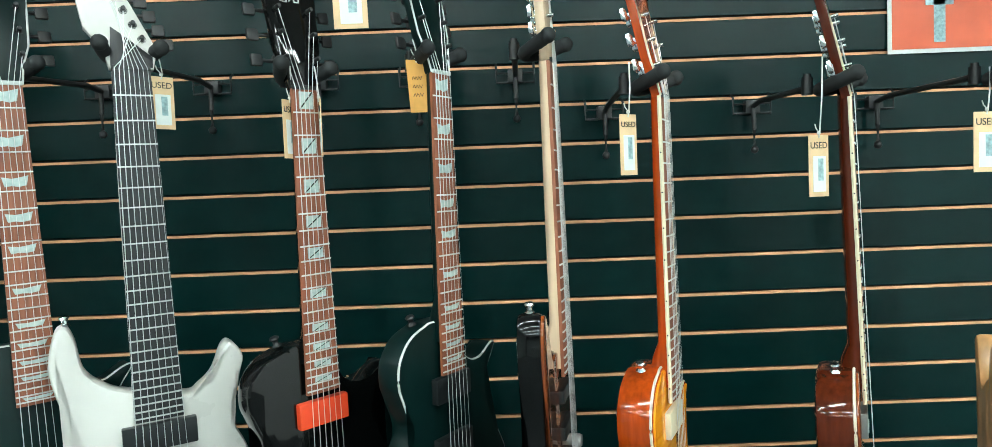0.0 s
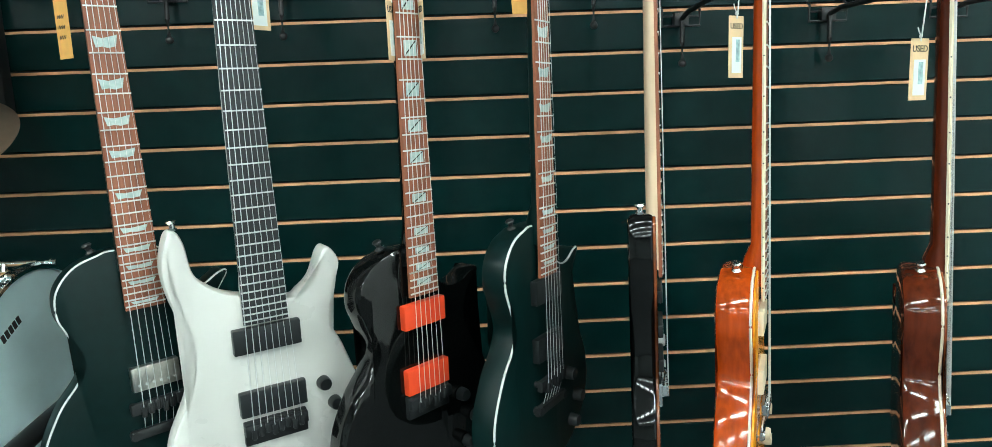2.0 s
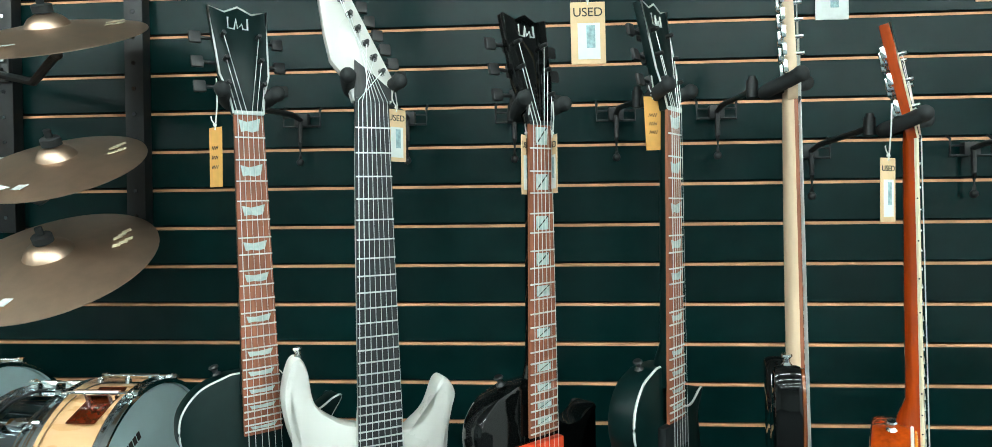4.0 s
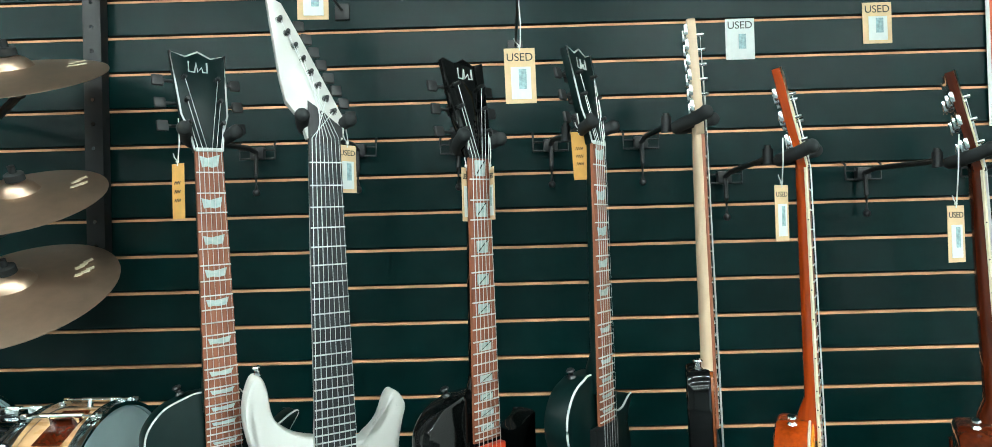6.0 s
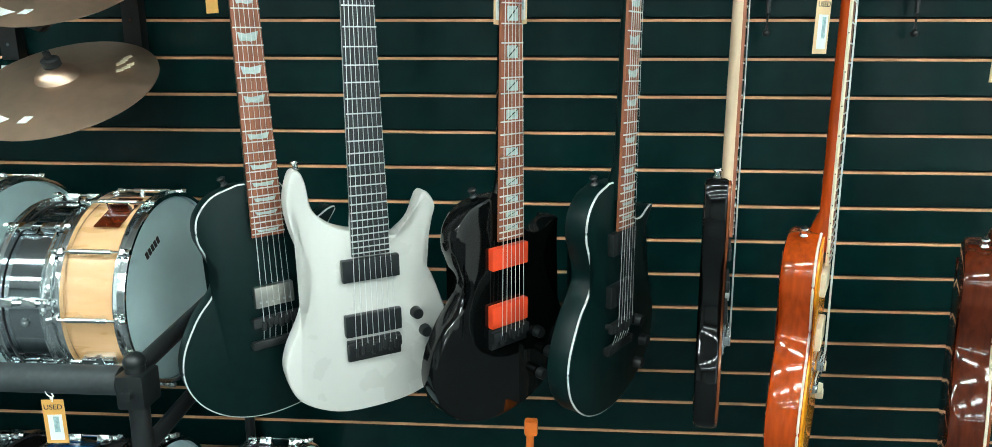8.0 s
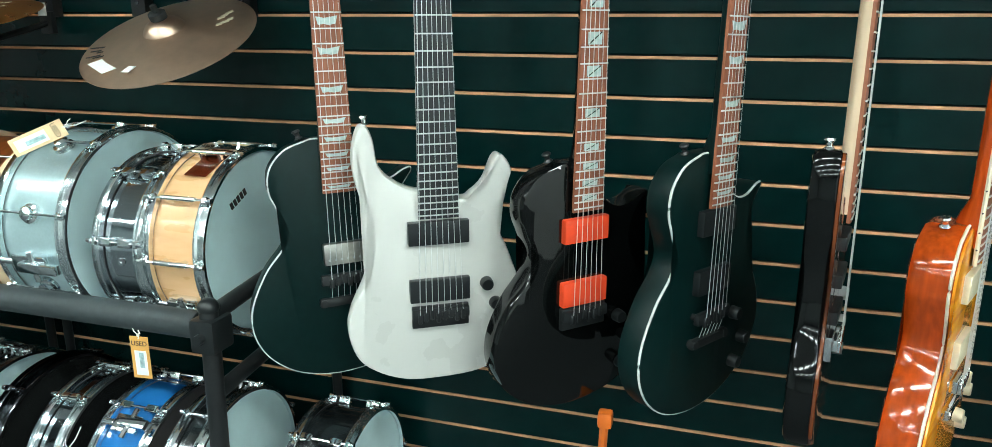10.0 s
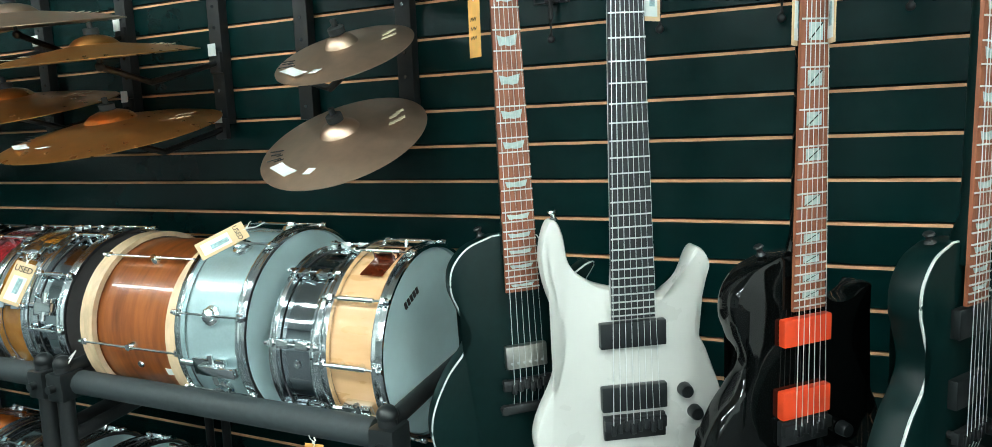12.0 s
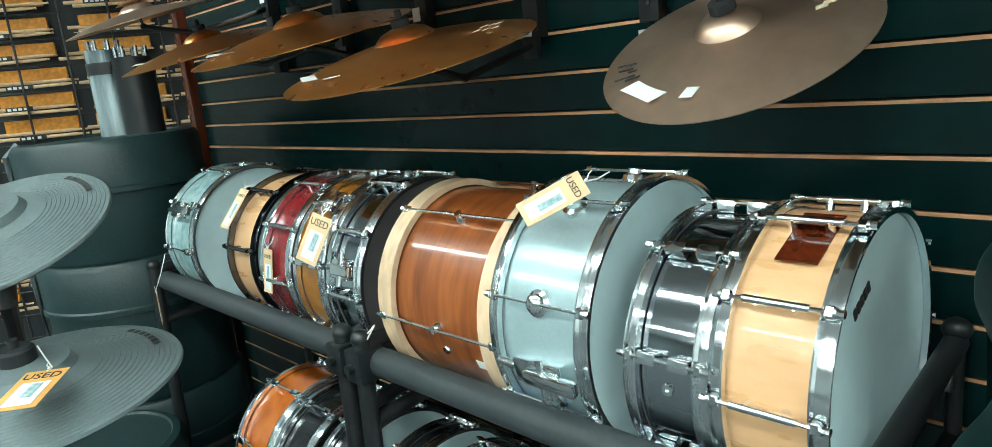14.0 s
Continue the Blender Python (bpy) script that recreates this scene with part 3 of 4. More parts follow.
EC_KNOBS = ((0.075, -0.66, BLACKPLASTIC), (0.105, -0.71, BLACKPLASTIC), (0.085, -0.75, BLACKPLASTIC))
LP_KNOBS = ((0.085, -0.66, CREAM), (0.115, -0.69, CREAM), (0.075, -0.72, CREAM), (0.11, -0.745, CREAM))
GUITARS = [
    guitar("black satin single-cut electric guitar with white binding", (-0.7035, 1.0157, 1.620), 41.2, -1.55, -0.8, LP, 0.625, 24, 6, BLACKSATIN, BLACKSATIN, BLACKSATIN, ROSEWOOD, BINDING, BLACKSATIN, HEAD_BOOK, BLACKMETAL, "flag", [(-0.583, NICKEL, 0.070, 0.038)], "tailpiece", knobs=EC_KNOBS[:1], mark=True),
    guitar("white eight-string electric guitar with black hardware", (-0.5176, 1.0134, 1.634), 31, -1.0, 0.8, SUPER, 0.687, 24, 8, WHITEPAINT, WHITEPAINT, WHITEPAINT, EBONY, None, WHITEPAINT, HEAD_SPEAR, BLACKMETAL, "", [(-0.547, BLACKPLASTIC, 0.103, 0.040), (-0.648, BLACKPLASTIC, 0.103, 0.040)], "plate", 0.051, 0.067, thick=0.042, knobs=((0.082, -0.645, BLACKPLASTIC), (0.098, -0.683, BLACKPLASTIC), (0.110, -0.722, BLACKPLASTIC))),
    guitar("glossy black single-cut electric guitar with red pickups", (-0.2734, 1.0383, 1.5995), 44.5, -1.5, 1.3, LP, 0.635, 22, 6, BLACKGLOSS, BLACKGLOSS, BLACKGLOSS, ROSEWOOD, None, BLACKGLOSS, HEAD_BOOK, BLACKMETAL, "block", [(-0.494, REDPICKUP, 0.084, 0.040), (-0.601, REDPICKUP, 0.086, 0.042)], "plate", knobs=EC_KNOBS, mark=True),
    guitar("black satin single-cut electric guitar turned to its side", (-0.0733, 1.079, 1.621), 56.2, 0.0, -0.3, LP, 0.641, 22, 6, BLACKSATIN, BLACKSATIN, BLACKSATIN, ROSEWOOD, BINDING, BLACKSATIN, HEAD_BOOK, BLACKMETAL, "flag", [(-0.49, BLACKPLASTIC, 0.086, 0.040), (-0.585, BLACKPLASTIC, 0.086, 0.040)], "tailpiece", knobs=EC_KNOBS, mark=True),
    guitar("dark sunburst double-cut electric guitar with maple neck", (0.097, 1.055, 1.627), 76, 0.5, -1, STRAT, 0.648, 22, 6, BLACKGLOSS, SUNBURST, MAPLE, ROSEWOOD, None, MAPLE, HEAD_STRAT, CHROME, "", [(-0.50, BLACKPLASTIC, 0.084, 0.020), (-0.555, BLACKPLASTIC, 0.084, 0.020), (-0.61, BLACKPLASTIC, 0.084, 0.020)], "plate", knobs=((0.09, -0.61, BINDING), (0.10, -0.66, BINDING), (0.11, -0.71, BINDING)), thick=0.036),
    guitar("amber flame-top single-cut electric guitar with cream binding", (0.263, 1.050, 1.568), 64, 0.5, -1, CARVED, 0.628, 22, 6, MAHOGANY, AMBERTOP, MAHOGANY, ROSEWOOD, CREAM, MAHOGANY, HEAD_BOOK, CHROME, "", [(-0.49, CREAM, 0.086, 0.040), (-0.585, CREAM, 0.086, 0.040)], "tailpiece", board_bind=CREAM, knobs=LP_KNOBS, thick=0.055),
    guitar("tobacco sunburst single-cut electric guitar with cream binding", (0.545, 1.050, 1.556), 62, 0.5, -2, CARVED, 0.628, 22, 6, DARKMAHOGANY, BURSTTOP, DARKMAHOGANY, ROSEWOOD, CREAM, DARKMAHOGANY, HEAD_BOOK, CHROME, "", [(-0.49, NICKEL, 0.070, 0.038), (-0.585, NICKEL, 0.070, 0.038)], "tailpiece", board_bind=CREAM, knobs=LP_KNOBS, thick=0.055),
    guitar("natural tan double-cut electric guitar with chrome hardware", (0.79, 1.03, 1.56), 60, 0.5, -1, STRAT, 0.648, 22, 6, TANWOOD, TANWOOD, MAPLE, ROSEWOOD, None, MAPLE, HEAD_STRAT, CHROME, "", [(-0.50, BLACKPLASTIC, 0.084, 0.020), (-0.60, BLACKPLASTIC, 0.084, 0.020)], "plate", knobs=((0.09, -0.61, BLACKPLASTIC), (0.10, -0.66, BLACKPLASTIC))),
]

# ---- wall hangers ----
def hanger(nut, yaw, bx, bz, label="black metal slatwall guitar hanger with foam yoke"):
    """A wire bracket on the wall, a jointed arm and a padded yoke that holds the neck."""
    t = thing("guitar_hanger", pose(bx, WALL_Y, bz), label, "guitar hanger", "guitar hangers")
    inv = Matrix.Translation((-bx, -WALL_Y, -bz))
    bm = bmesh.new()
    pipe(bm, [(-0.036, -0.002, 0.020), (-0.036, -0.014, 0.012), (-0.036, -0.014, -0.018), (0.036, -0.014, -0.018), (0.036, -0.014, 0.012), (0.036, -0.002, 0.020)], 0.0024, 6)
    pipe(bm, [(-0.036, -0.014, 0.000), (0.036, -0.014, 0.000)], 0.0020, 6)
    box(bm, (-0.014, -0.020, -0.018), (0.014, -0.003, 0.006), 0.002)
    part("bracket", bm, BLACKMETAL, t)
    bm = bmesh.new()
    pipe(bm, [(0, -0.022, -0.005), (0, -0.024, -0.05), (0, -0.024, -0.085)], 0.0045, 8)
    ball(bm, (0, -0.024, -0.088), 0.0075)
    part("support_pin", bm, BLACKMETAL, t)
    a = radians(yaw)
    right, fwd = Vector((math.cos(a), math.sin(a), 0)), Vector((math.sin(a), -math.cos(a), 0))
    joint = inv @ (Vector(nut) + Vector((0, 0, 0.022)) - fwd * 0.062)
    bm = bmesh.new()
    start = Vector((0, -0.02, -0.006))
    pipe(bm, [start, start + (joint - start) * 0.12 + Vector((0, -0.012, 0.006)), start + (joint - start) * 0.85, joint], 0.0050, 8)
    rod(bm, joint - Vector((0, 0, 0.012)), joint + Vector((0, 0, 0.014)), 0.0085)
    rod(bm, joint + Vector((0, 0, 0.014)), joint + Vector((0, 0, 0.020)), 0.0055)
    part("arm", bm, BLACKMETAL, t)
    bm = bmesh.new()
    pts = []
    for k in range(13):
        u = -1 + k / 6
        side = right * (0.040 * u)
        out = fwd * (0.018 + (0.052 * (abs(u) ** 2.2)))
        pts.append(joint + side + out + Vector((0, 0, -0.006 + 0.016 * abs(u) ** 3)))
    pipe(bm, pts, 0.0105, 10)
    for e in (pts[0], pts[-1]):
        ball(bm, e, 0.0118)
    part("yoke", bm, RUBBER, t)


for nut, yaw, bx, bz in (((-0.7035, 1.0157, 1.620), 41, -0.740, 1.659), ((-0.5176, 1.0134, 1.634), 38, -0.531, 1.659), ((-0.2734, 1.0383, 1.5995), 44, -0.326, 1.659), ((-0.0733, 1.079, 1.621), 56, -0.136, 1.659),
                         ((0.097, 1.055, 1.627), 66, 0.049, 1.659), ((0.263, 1.050, 1.568), 62, 0.217, 1.583), ((0.545, 1.050, 1.556), 60, 0.500, 1.583), ((0.79, 1.03, 1.56), 60, 0.735, 1.583)):
    hanger(nut, yaw, bx, bz)

# ---- tags and cards ----
def tag(x, y, z, yaw, w, h, mat, label, string_to=None, used=True, tilt=0, scribble=False, pitch=0):
    """A card tag; its base is the middle of the top edge."""
    t = thing("price_tag", pose(x, y, z, pitch, tilt, yaw), label, "price tag", "price tags")
    bm = bmesh.new()
    box(bm, (-w / 2, -0.0006, -h), (w / 2, 0.0006, 0), 0.0004, seg=1)
    card = part("card", bm, mat, t)
    if used:
        words("tag_word", "USED", w * 0.36, INK, card, pose(0, -0.0010, -h * 0.17))
        bm = bmesh.new()
        box(bm, (-w * 0.30, -0.0013, -h * 0.92), (w * 0.34, -0.0005, -h * 0.34))
        lab = part("paper_label", bm, PAPER, card)
        bm = bmesh.new()
        box(bm, (-w * 0.05, -0.0017, -h * 0.74), (w * 0.20, -0.0012, -h * 0.38))
        part("printed_block", bm, BLUEINK, lab)
    if scribble:
        bm = bmesh.new()
        for k in range(3):
            pipe(bm, [(-w * 0.28 + w * 0.07 * i, -0.0008, -h * (0.35 + 0.16 * k) + (0.0028 if i % 2 else -0.002)) for i in range(8)], 0.0006, 4)
        part("handwriting", bm, INK, card)
    if string_to:
        inv = t.matrix_basis.inverted()
        e = inv @ Vector(string_to)
        bm = bmesh.new()
        pipe(bm, [(0, -0.001, -0.004), (0.002, -0.001, 0.006), e * 0.5 + Vector((0.003, 0, 0)), e], 0.0011, 5)
        ball(bm, (0, -0.001, 0.003), 0.0028, u=6, v=5)
        pipe(bm, [(0, -0.001, 0.004), (-0.006, -0.002, 0.010), (-0.008, -0.002, 0.016)], 0.0009, 5)
        part("string", bm, STRING, t)
    return t


tag(-0.740, 0.985, 1.597, -30, 0.030, 0.086, TAGYELLOW, "yellow hand-written tag hanging on a white string", (-0.740, 0.990, 1.668), used=False, scribble=True)
tag(-0.490, 1.045, 1.626, 50, 0.036, 0.078, TAGCREAM, "cream used tag hanging behind a white guitar neck", (-0.494, 1.04, 1.67))
tag(-0.296, 1.03, 1.582, 72, 0.036, 0.086, TAGCREAM, "cream used tag seen edge-on beside a guitar neck", (-0.289, 1.02, 1.63))
tag(-0.256, 1.05, 1.584, -72, 0.036, 0.086, TAGCREAM, "cream used tag seen edge-on beside a guitar neck", (-0.256, 1.03, 1.63))
tag(-0.110, 1.060, 1.639, 40, 0.036, 0.079, TAGYELLOW, "yellow hand-written tag behind a black guitar neck", (-0.112, 1.05, 1.668), used=False, scribble=True, tilt=-4)
tag(-0.204, 1.050, 1.778, 4, 0.051, 0.091, TAGCREAM, "cream used tag hanging on a white string", (-0.203, 1.055, 1.862), tilt=-1)
tag(0.197, 1.0, 1.539, 30, 0.031, 0.087, TAGCREAM, "cream used tag hanging on a white string", (0.200, 0.995, 1.612))
tag(0.479, 1.02, 1.500, 20, 0.037, 0.090, TAGCREAM, "cream used tag hanging on a long white string", (0.482, 1.01, 1.612))
tag(0.725, 1.02, 1.525, 5, 0.040, 0.088, TAGCREAM, "cream used tag beside a tan guitar", (0.73, 1.02, 1.59))
tag(0.262, WALL_Y - 0.002, 1.905, 0, 0.060, 0.085, PAPER, "white price card on the slatwall", used=True)
tag(0.545, WALL_Y - 0.002, 1.93, 0, 0.06, 0.085, TAGCREAM, "cream price card on the slatwall")
tag(-0.56, 1.12, 1.945, 5, 0.054, 0.088, TAGCREAM, "cream used tag hanging high on the slatwall")


def peg_hook(x, z, y):
    """A plain wire peg that sticks out of a groove."""
    t = thing("peg_hook", pose(x, WALL_Y, z), "black wire peg hook in a slatwall groove", "hook", "peg hooks")
    bm = bmesh.new()
    pipe(bm, [(0, -0.001, 0.0), (0, -0.02, -0.004), (0, y - WALL_Y + 0.01, 0), (0, y - WALL_Y - 0.004, 0.012)], 0.0028, 7)
    part("wire", bm, BLACKMETAL, t)
    bm = bmesh.new()
    box(bm, (-0.015, -0.006, -0.022), (0.015, -0.0005, 0.012), 0.002)
    part("plate", bm, BLACKMETAL, t)


peg_hook(-0.203, 1.862, 1.06)
peg_hook(-0.56, 1.948, 1.12)


def poster():
    t = thing("poster", pose(0.766, WALL_Y - 0.004, 1.668), "orange poster with a pale guitar figure and white border", "poster")
    bm = bmesh.new()
    box(bm, (0, -0.0015, 0), (0.34, 0.0, 0.44))
    part("sheet", bm, PAPER, t)
    bm = bmesh.new()
    box(bm, (0.008, -0.0022, 0.008), (0.332, -0.0014, 0.432))
    part("print", bm, POSTER, t)
    bm = bmesh.new()
    box(bm, (0.088, -0.0028, 0.02), (0.110, -0.0020, 0.25))
    for k in range(4):
        box(bm, (0.072, -0.0028, 0.09 + 0.03 * k), (0.126, -0.0020, 0.103 + 0.03 * k), 0.0003, seg=1)
        box(bm, (0.16 + 0.013 * (k % 2), -0.0028, 0.10 + 0.02 * k), (0.26, -0.0020, 0.112 + 0.02 * k), 0.0003, seg=1)
    part("figure", bm, BLUEINK, t)


poster()

# ---- drums ----
def drum(x0, x1, y, z, r, shell_mat, label, right_head=HEADWHITE, left_head=HEADDARK, hoop_mat=CHROME, lugs=8, lug="tube", group="snare drums on the rack", vent=False, strainer=None, turn=0.0, hoop_w=0.012, patch=False, rods=True, mark=None):
    """A drum lying on its side: shell, two hoops, two heads, lugs with tension rods. Base at its centre; axis along x."""
    cx, half = (x0 + x1) / 2 + DX, abs(x1 - x0) / 2
    t = thing("snare_drum" if half < 0.085 else "tom_drum", pose(cx, y, z, turn, 0, 0), label, "drum", group)
    bm = bmesh.new()
    rs = r - 0.010
    n = 56
    spin(bm, [(rs, -half + 0.009), (rs, half - 0.009)], n, "x")
    part("shell", bm, shell_mat, t)
    for s, mat in ((1, right_head), (-1, left_head)):
        bm = bmesh.new()
        e = s * half
        spin(bm, [(rs + 0.002, e - s * 0.010), (rs + 0.002, e - s * 0.002), (rs - 0.004, e - s * 0.001), (rs - 0.012, e - s * 0.004), (0, e - s * 0.004)], n, "x")
        head = part("drumhead", bm, mat, t)
        if mark and s == 1:
            bm = bmesh.new()
            for k in range(5):
                box(bm, (e - s * 0.0045, -0.030 + 0.011 * k, -0.0065), (e - s * 0.0026, -0.0225 + 0.011 * k, 0.0065))
            if mark == "light":
                bmesh.ops.transform(bm, matrix=pose(0, -0.055, 0.095, 25), verts=bm.verts[:])
                part("head_print", bm, INK, head)
            else:
                bmesh.ops.transform(bm, matrix=pose(0, -0.105, -0.02, 70), verts=bm.verts[:])
                ring = [(e - 0.003, -0.105 + 0.030 * math.cos(a) * 0.6, -0.02 + 0.042 * math.sin(a)) for a in [math.tau * k / 20 for k in range(21)]]
                pipe(bm, ring, 0.0012, 5)
                part("head_print", bm, INK, head)
        bm = bmesh.new()
        w = hoop_w
        if hoop_mat is WOODHOOP:
            prof = [(rs + 0.003, e - s * 0.030), (rs + 0.014, e - s * 0.030), (rs + 0.014, e + s * 0.006), (rs + 0.003, e + s * 0.006)]
        else:
            prof = [(rs + 0.003, e - s * w), (rs + 0.013, e - s * w), (rs + 0.0135, e - s * (w - 0.002)), (rs + 0.0055, e - s * (w - 0.003)), (rs + 0.005, e + s * 0.004), (rs + 0.010, e + s * 0.006), (rs + 0.0095, e + s * 0.0075), (rs + 0.003, e + s * 0.0065)]
        spin(bm, prof, n, "x", close=True)
        part("hoop", bm, hoop_mat, t)
    hw = CHROME if hoop_mat is not DARKCHROME else DARKCHROME
    tube = bmesh.new()
    ends = (-half - 0.004, half + 0.004)
    if lug == "tube":
        rod(tube, (-half + 0.022, 0, 0), (half - 0.022, 0, 0), 0.0048, sides=10)
        for s in (-1, 1):
            rod(tube, (s * half * 0.35, 0, -0.014), (s * half * 0.35, 0, 0.001), 0.0055, sides=8)
    elif lug == "round":
        spin(tube, [(0.020, -0.016), (0.019, -0.008), (0.013, -0.005), (0.013, 0.002), (0.007, 0.006), (0, 0.006)], 18)
    elif lug == "post":
        spin(tube, [(0.009, -0.014), (0.008, -0.004), (0.005, 0.0), (0.007, 0.004), (0, 0.005)], 12)
    else:
        box(tube, (-0.013, -0.008, -0.014), (0.013, 0.008, 0.004), 0.003)
    lug_me = mesh_of(tube, "lug", hw)
    lug_at = (0,) if lug != "box" else (half - 0.028, 0.028 - half)
    rb = bmesh.new()
    if rods:
        rod(rb, (ends[0], 0, 0), (ends[1], 0, 0), 0.0027, sides=7)
    for e in ends:
        sg = 1 if e > 0 else -1
        rod(rb, (e, 0, 0), (e + sg * 0.007, 0, 0), 0.0048, sides=8)
        rod(rb, (e - sg * 0.003, 0, 0), (e, 0, 0), 0.0062, sides=10)
        box(rb, (min(e - sg * 0.013, e - sg * 0.002), -0.007, -0.007), (max(e - sg * 0.013, e - sg * 0.002), 0.007, 0.003), 0.002, seg=1)
    rod_me = mesh_of(rb, "tension_rod", hw)
    for k in range(lugs):
        a = math.tau * (k + 0.5) / lugs
        spot = pose(0, 0, 0, math.degrees(a)) @ Matrix.Translation((0, 0, r + 0.004))
        for lx in lug_at:
            shared("lug", lug_me, t, spot @ Matrix.Translation((lx, 0, 0)))
        shared("tension_rod", rod_me, t, spot)
    if vent:
        bm = bmesh.new()
        spin(bm, [(0.008, 0), (0.007, 0.003), (0.003, 0.003), (0.003, 0)], 14)
        part("air_vent", bm, CHROME, t, m=pose(0, 0, 0, vent) @ Matrix.Translation((0, 0, rs)))
    if strainer is not None:
        bm = bmesh.new()
        box(bm, (-half * 0.45, -0.018, rs), (half * 0.55, 0.018, rs + 0.022), 0.004)
        box(bm, (-half * 0.15, -0.010, rs + 0.020), (half * 0.95, 0.010, rs + 0.034), 0.004)
        rod(bm, (half * 0.2, -0.03, rs + 0.022), (half * 0.2, 0.03, rs + 0.022), 0.006)
        rod(bm, (-half * 0.5, 0, rs + 0.012), (-half * 0.9, 0, rs + 0.012), 0.007)
        part("snare_strainer", bm, hw, t, m=pose(0, 0, 0, strainer))
    if patch:
        bm = bmesh.new()
        for a, b in (((-half * 0.35, -0.045, 0), (half * 0.45, 0.045, 0.002)),):
            box(bm, a, b)
        part("badge", bm, DARKMAHOGANY, t, m=pose(0, 0, 0, patch) @ Matrix.Translation((0, 0, rs - 0.001)))
    return t


DX, DY, DZ = 0.028, 1.123, 1.014
drum(-1.065, -0.950, DY, DZ, 0.182, DRUMMAPLE, "natural maple snare drum with white head and chrome hoops", lugs=10, lug="tube", strainer=118, patch=22, mark="light", left_head=HEADDARK)
drum(-1.176, -1.078, DY - 0.005, DZ - 0.006, 0.176, DRUMCHROME, "polished dark steel snare drum on the rack", lugs=8, lug="box", hoop_mat=CHROME, right_head=HEADDARK, turn=12, vent=80)
drum(-1.390, -1.232, DY, DZ + 0.012, 0.196, DRUMSILVER, "silver-blue lacquered tom drum with round lugs", lugs=8, lug="round", strainer=95, turn=6)
walnut_tom = drum(-1.675, -1.405, DY, DZ, 0.182, DRUMWALNUT, "brown walnut tom drum with maple hoops", lugs=6, lug="post", hoop_mat=WOODHOOP, vent=105, turn=5)
drum(-1.835, -1.735, DY, DZ, 0.190, DRUMCHROME, "chrome snare drum with dark printed head", lugs=10, lug="tube", right_head=HEADDARK, mark="dark", strainer=75)
drum(-1.965, -1.860, DY, DZ, 0.186, DRUMAMBER, "amber lacquered snare drum with chrome hoops", lugs=8, lug="box", turn=9, strainer=30)
drum(-2.105, -1.990, DY, DZ, 0.184, DRUMRED, "red sparkle snare drum with chrome hardware", lugs=10, lug="tube", turn=4)
drum(-2.280, -2.150, DY, DZ, 0.182, DRUMMAPLE, "pale maple snare drum with black hoops", lugs=8, lug="tube", hoop_mat=DARKCHROME, turn=11)
drum(-2.640, -2.470, DY, DZ, 0.190, DRUMGREEN, "pale pearl snare drum with white head", lugs=10, lug="box", strainer=60)

tape = bmesh.new()
box(tape, (0.068, -0.008, 0.1725), (0.108, 0.008, 0.1735), 0.0003, seg=1)
part("tape", tape, PAPER, walnut_tom, "strip of white tape", pose(0, 0, 0, 108))

LY, LZ = 1.053, 0.522
LOW = "drums on the lower shelf"
drum(-1.050, -0.985, LY, LZ, 0.184, DRUMBLACK, "black snare drum with pale head on the lower shelf", lugs=8, lug="tube", group=LOW)
drum(-1.220, -1.105, LY, LZ - 0.004, 0.180, DRUMBLUE, "blue lacquered snare drum on the lower shelf", lugs=8, lug="box", group=LOW, right_head=HEADDARK, strainer=35)
drum(-1.355, -1.285, LY, LZ, 0.184, DRUMCHROME, "chrome snare drum with black head", lugs=10, lug="box", group=LOW, right_head=HEADBLACK, turn=8)
drum(-1.465, -1.430, LY, LZ + 0.004, 0.192, DRUMBLACK, "black shallow drum with black head", lugs=6, lug="tube", group=LOW, right_head=HEADBLACK, left_head=HEADBLACK, hoop_mat=DARKCHROME)
drum(-1.620, -1.550, LY, LZ, 0.188, DRUMCHROME, "steel snare drum with pale coated head", lugs=8, lug="tube", group=LOW, turn=14)
drum(-1.750, -1.690, LY, LZ, 0.190, DRUMBLACK, "black snare drum with pale head and chrome hoops", lugs=8, lug="box", group=LOW)
drum(-1.940, -1.850, LY, LZ, 0.186, DRUMBLACK, "black tom drum with pale head", lugs=8, lug="box", group=LOW)
drum(-2.265, -2.115, LY, LZ + 0.006, 0.186, DRUMORANGE, "orange lacquered tom drum with black band", lugs=8, lug="box", group=LOW, right_head=HEADBLACK)
drum(-2.100, -1.980, LY, LZ, 0.186, DRUMBLACK, "black tom drum with chrome hoops", lugs=8, lug="box", group=LOW, right_head=HEADBLACK)

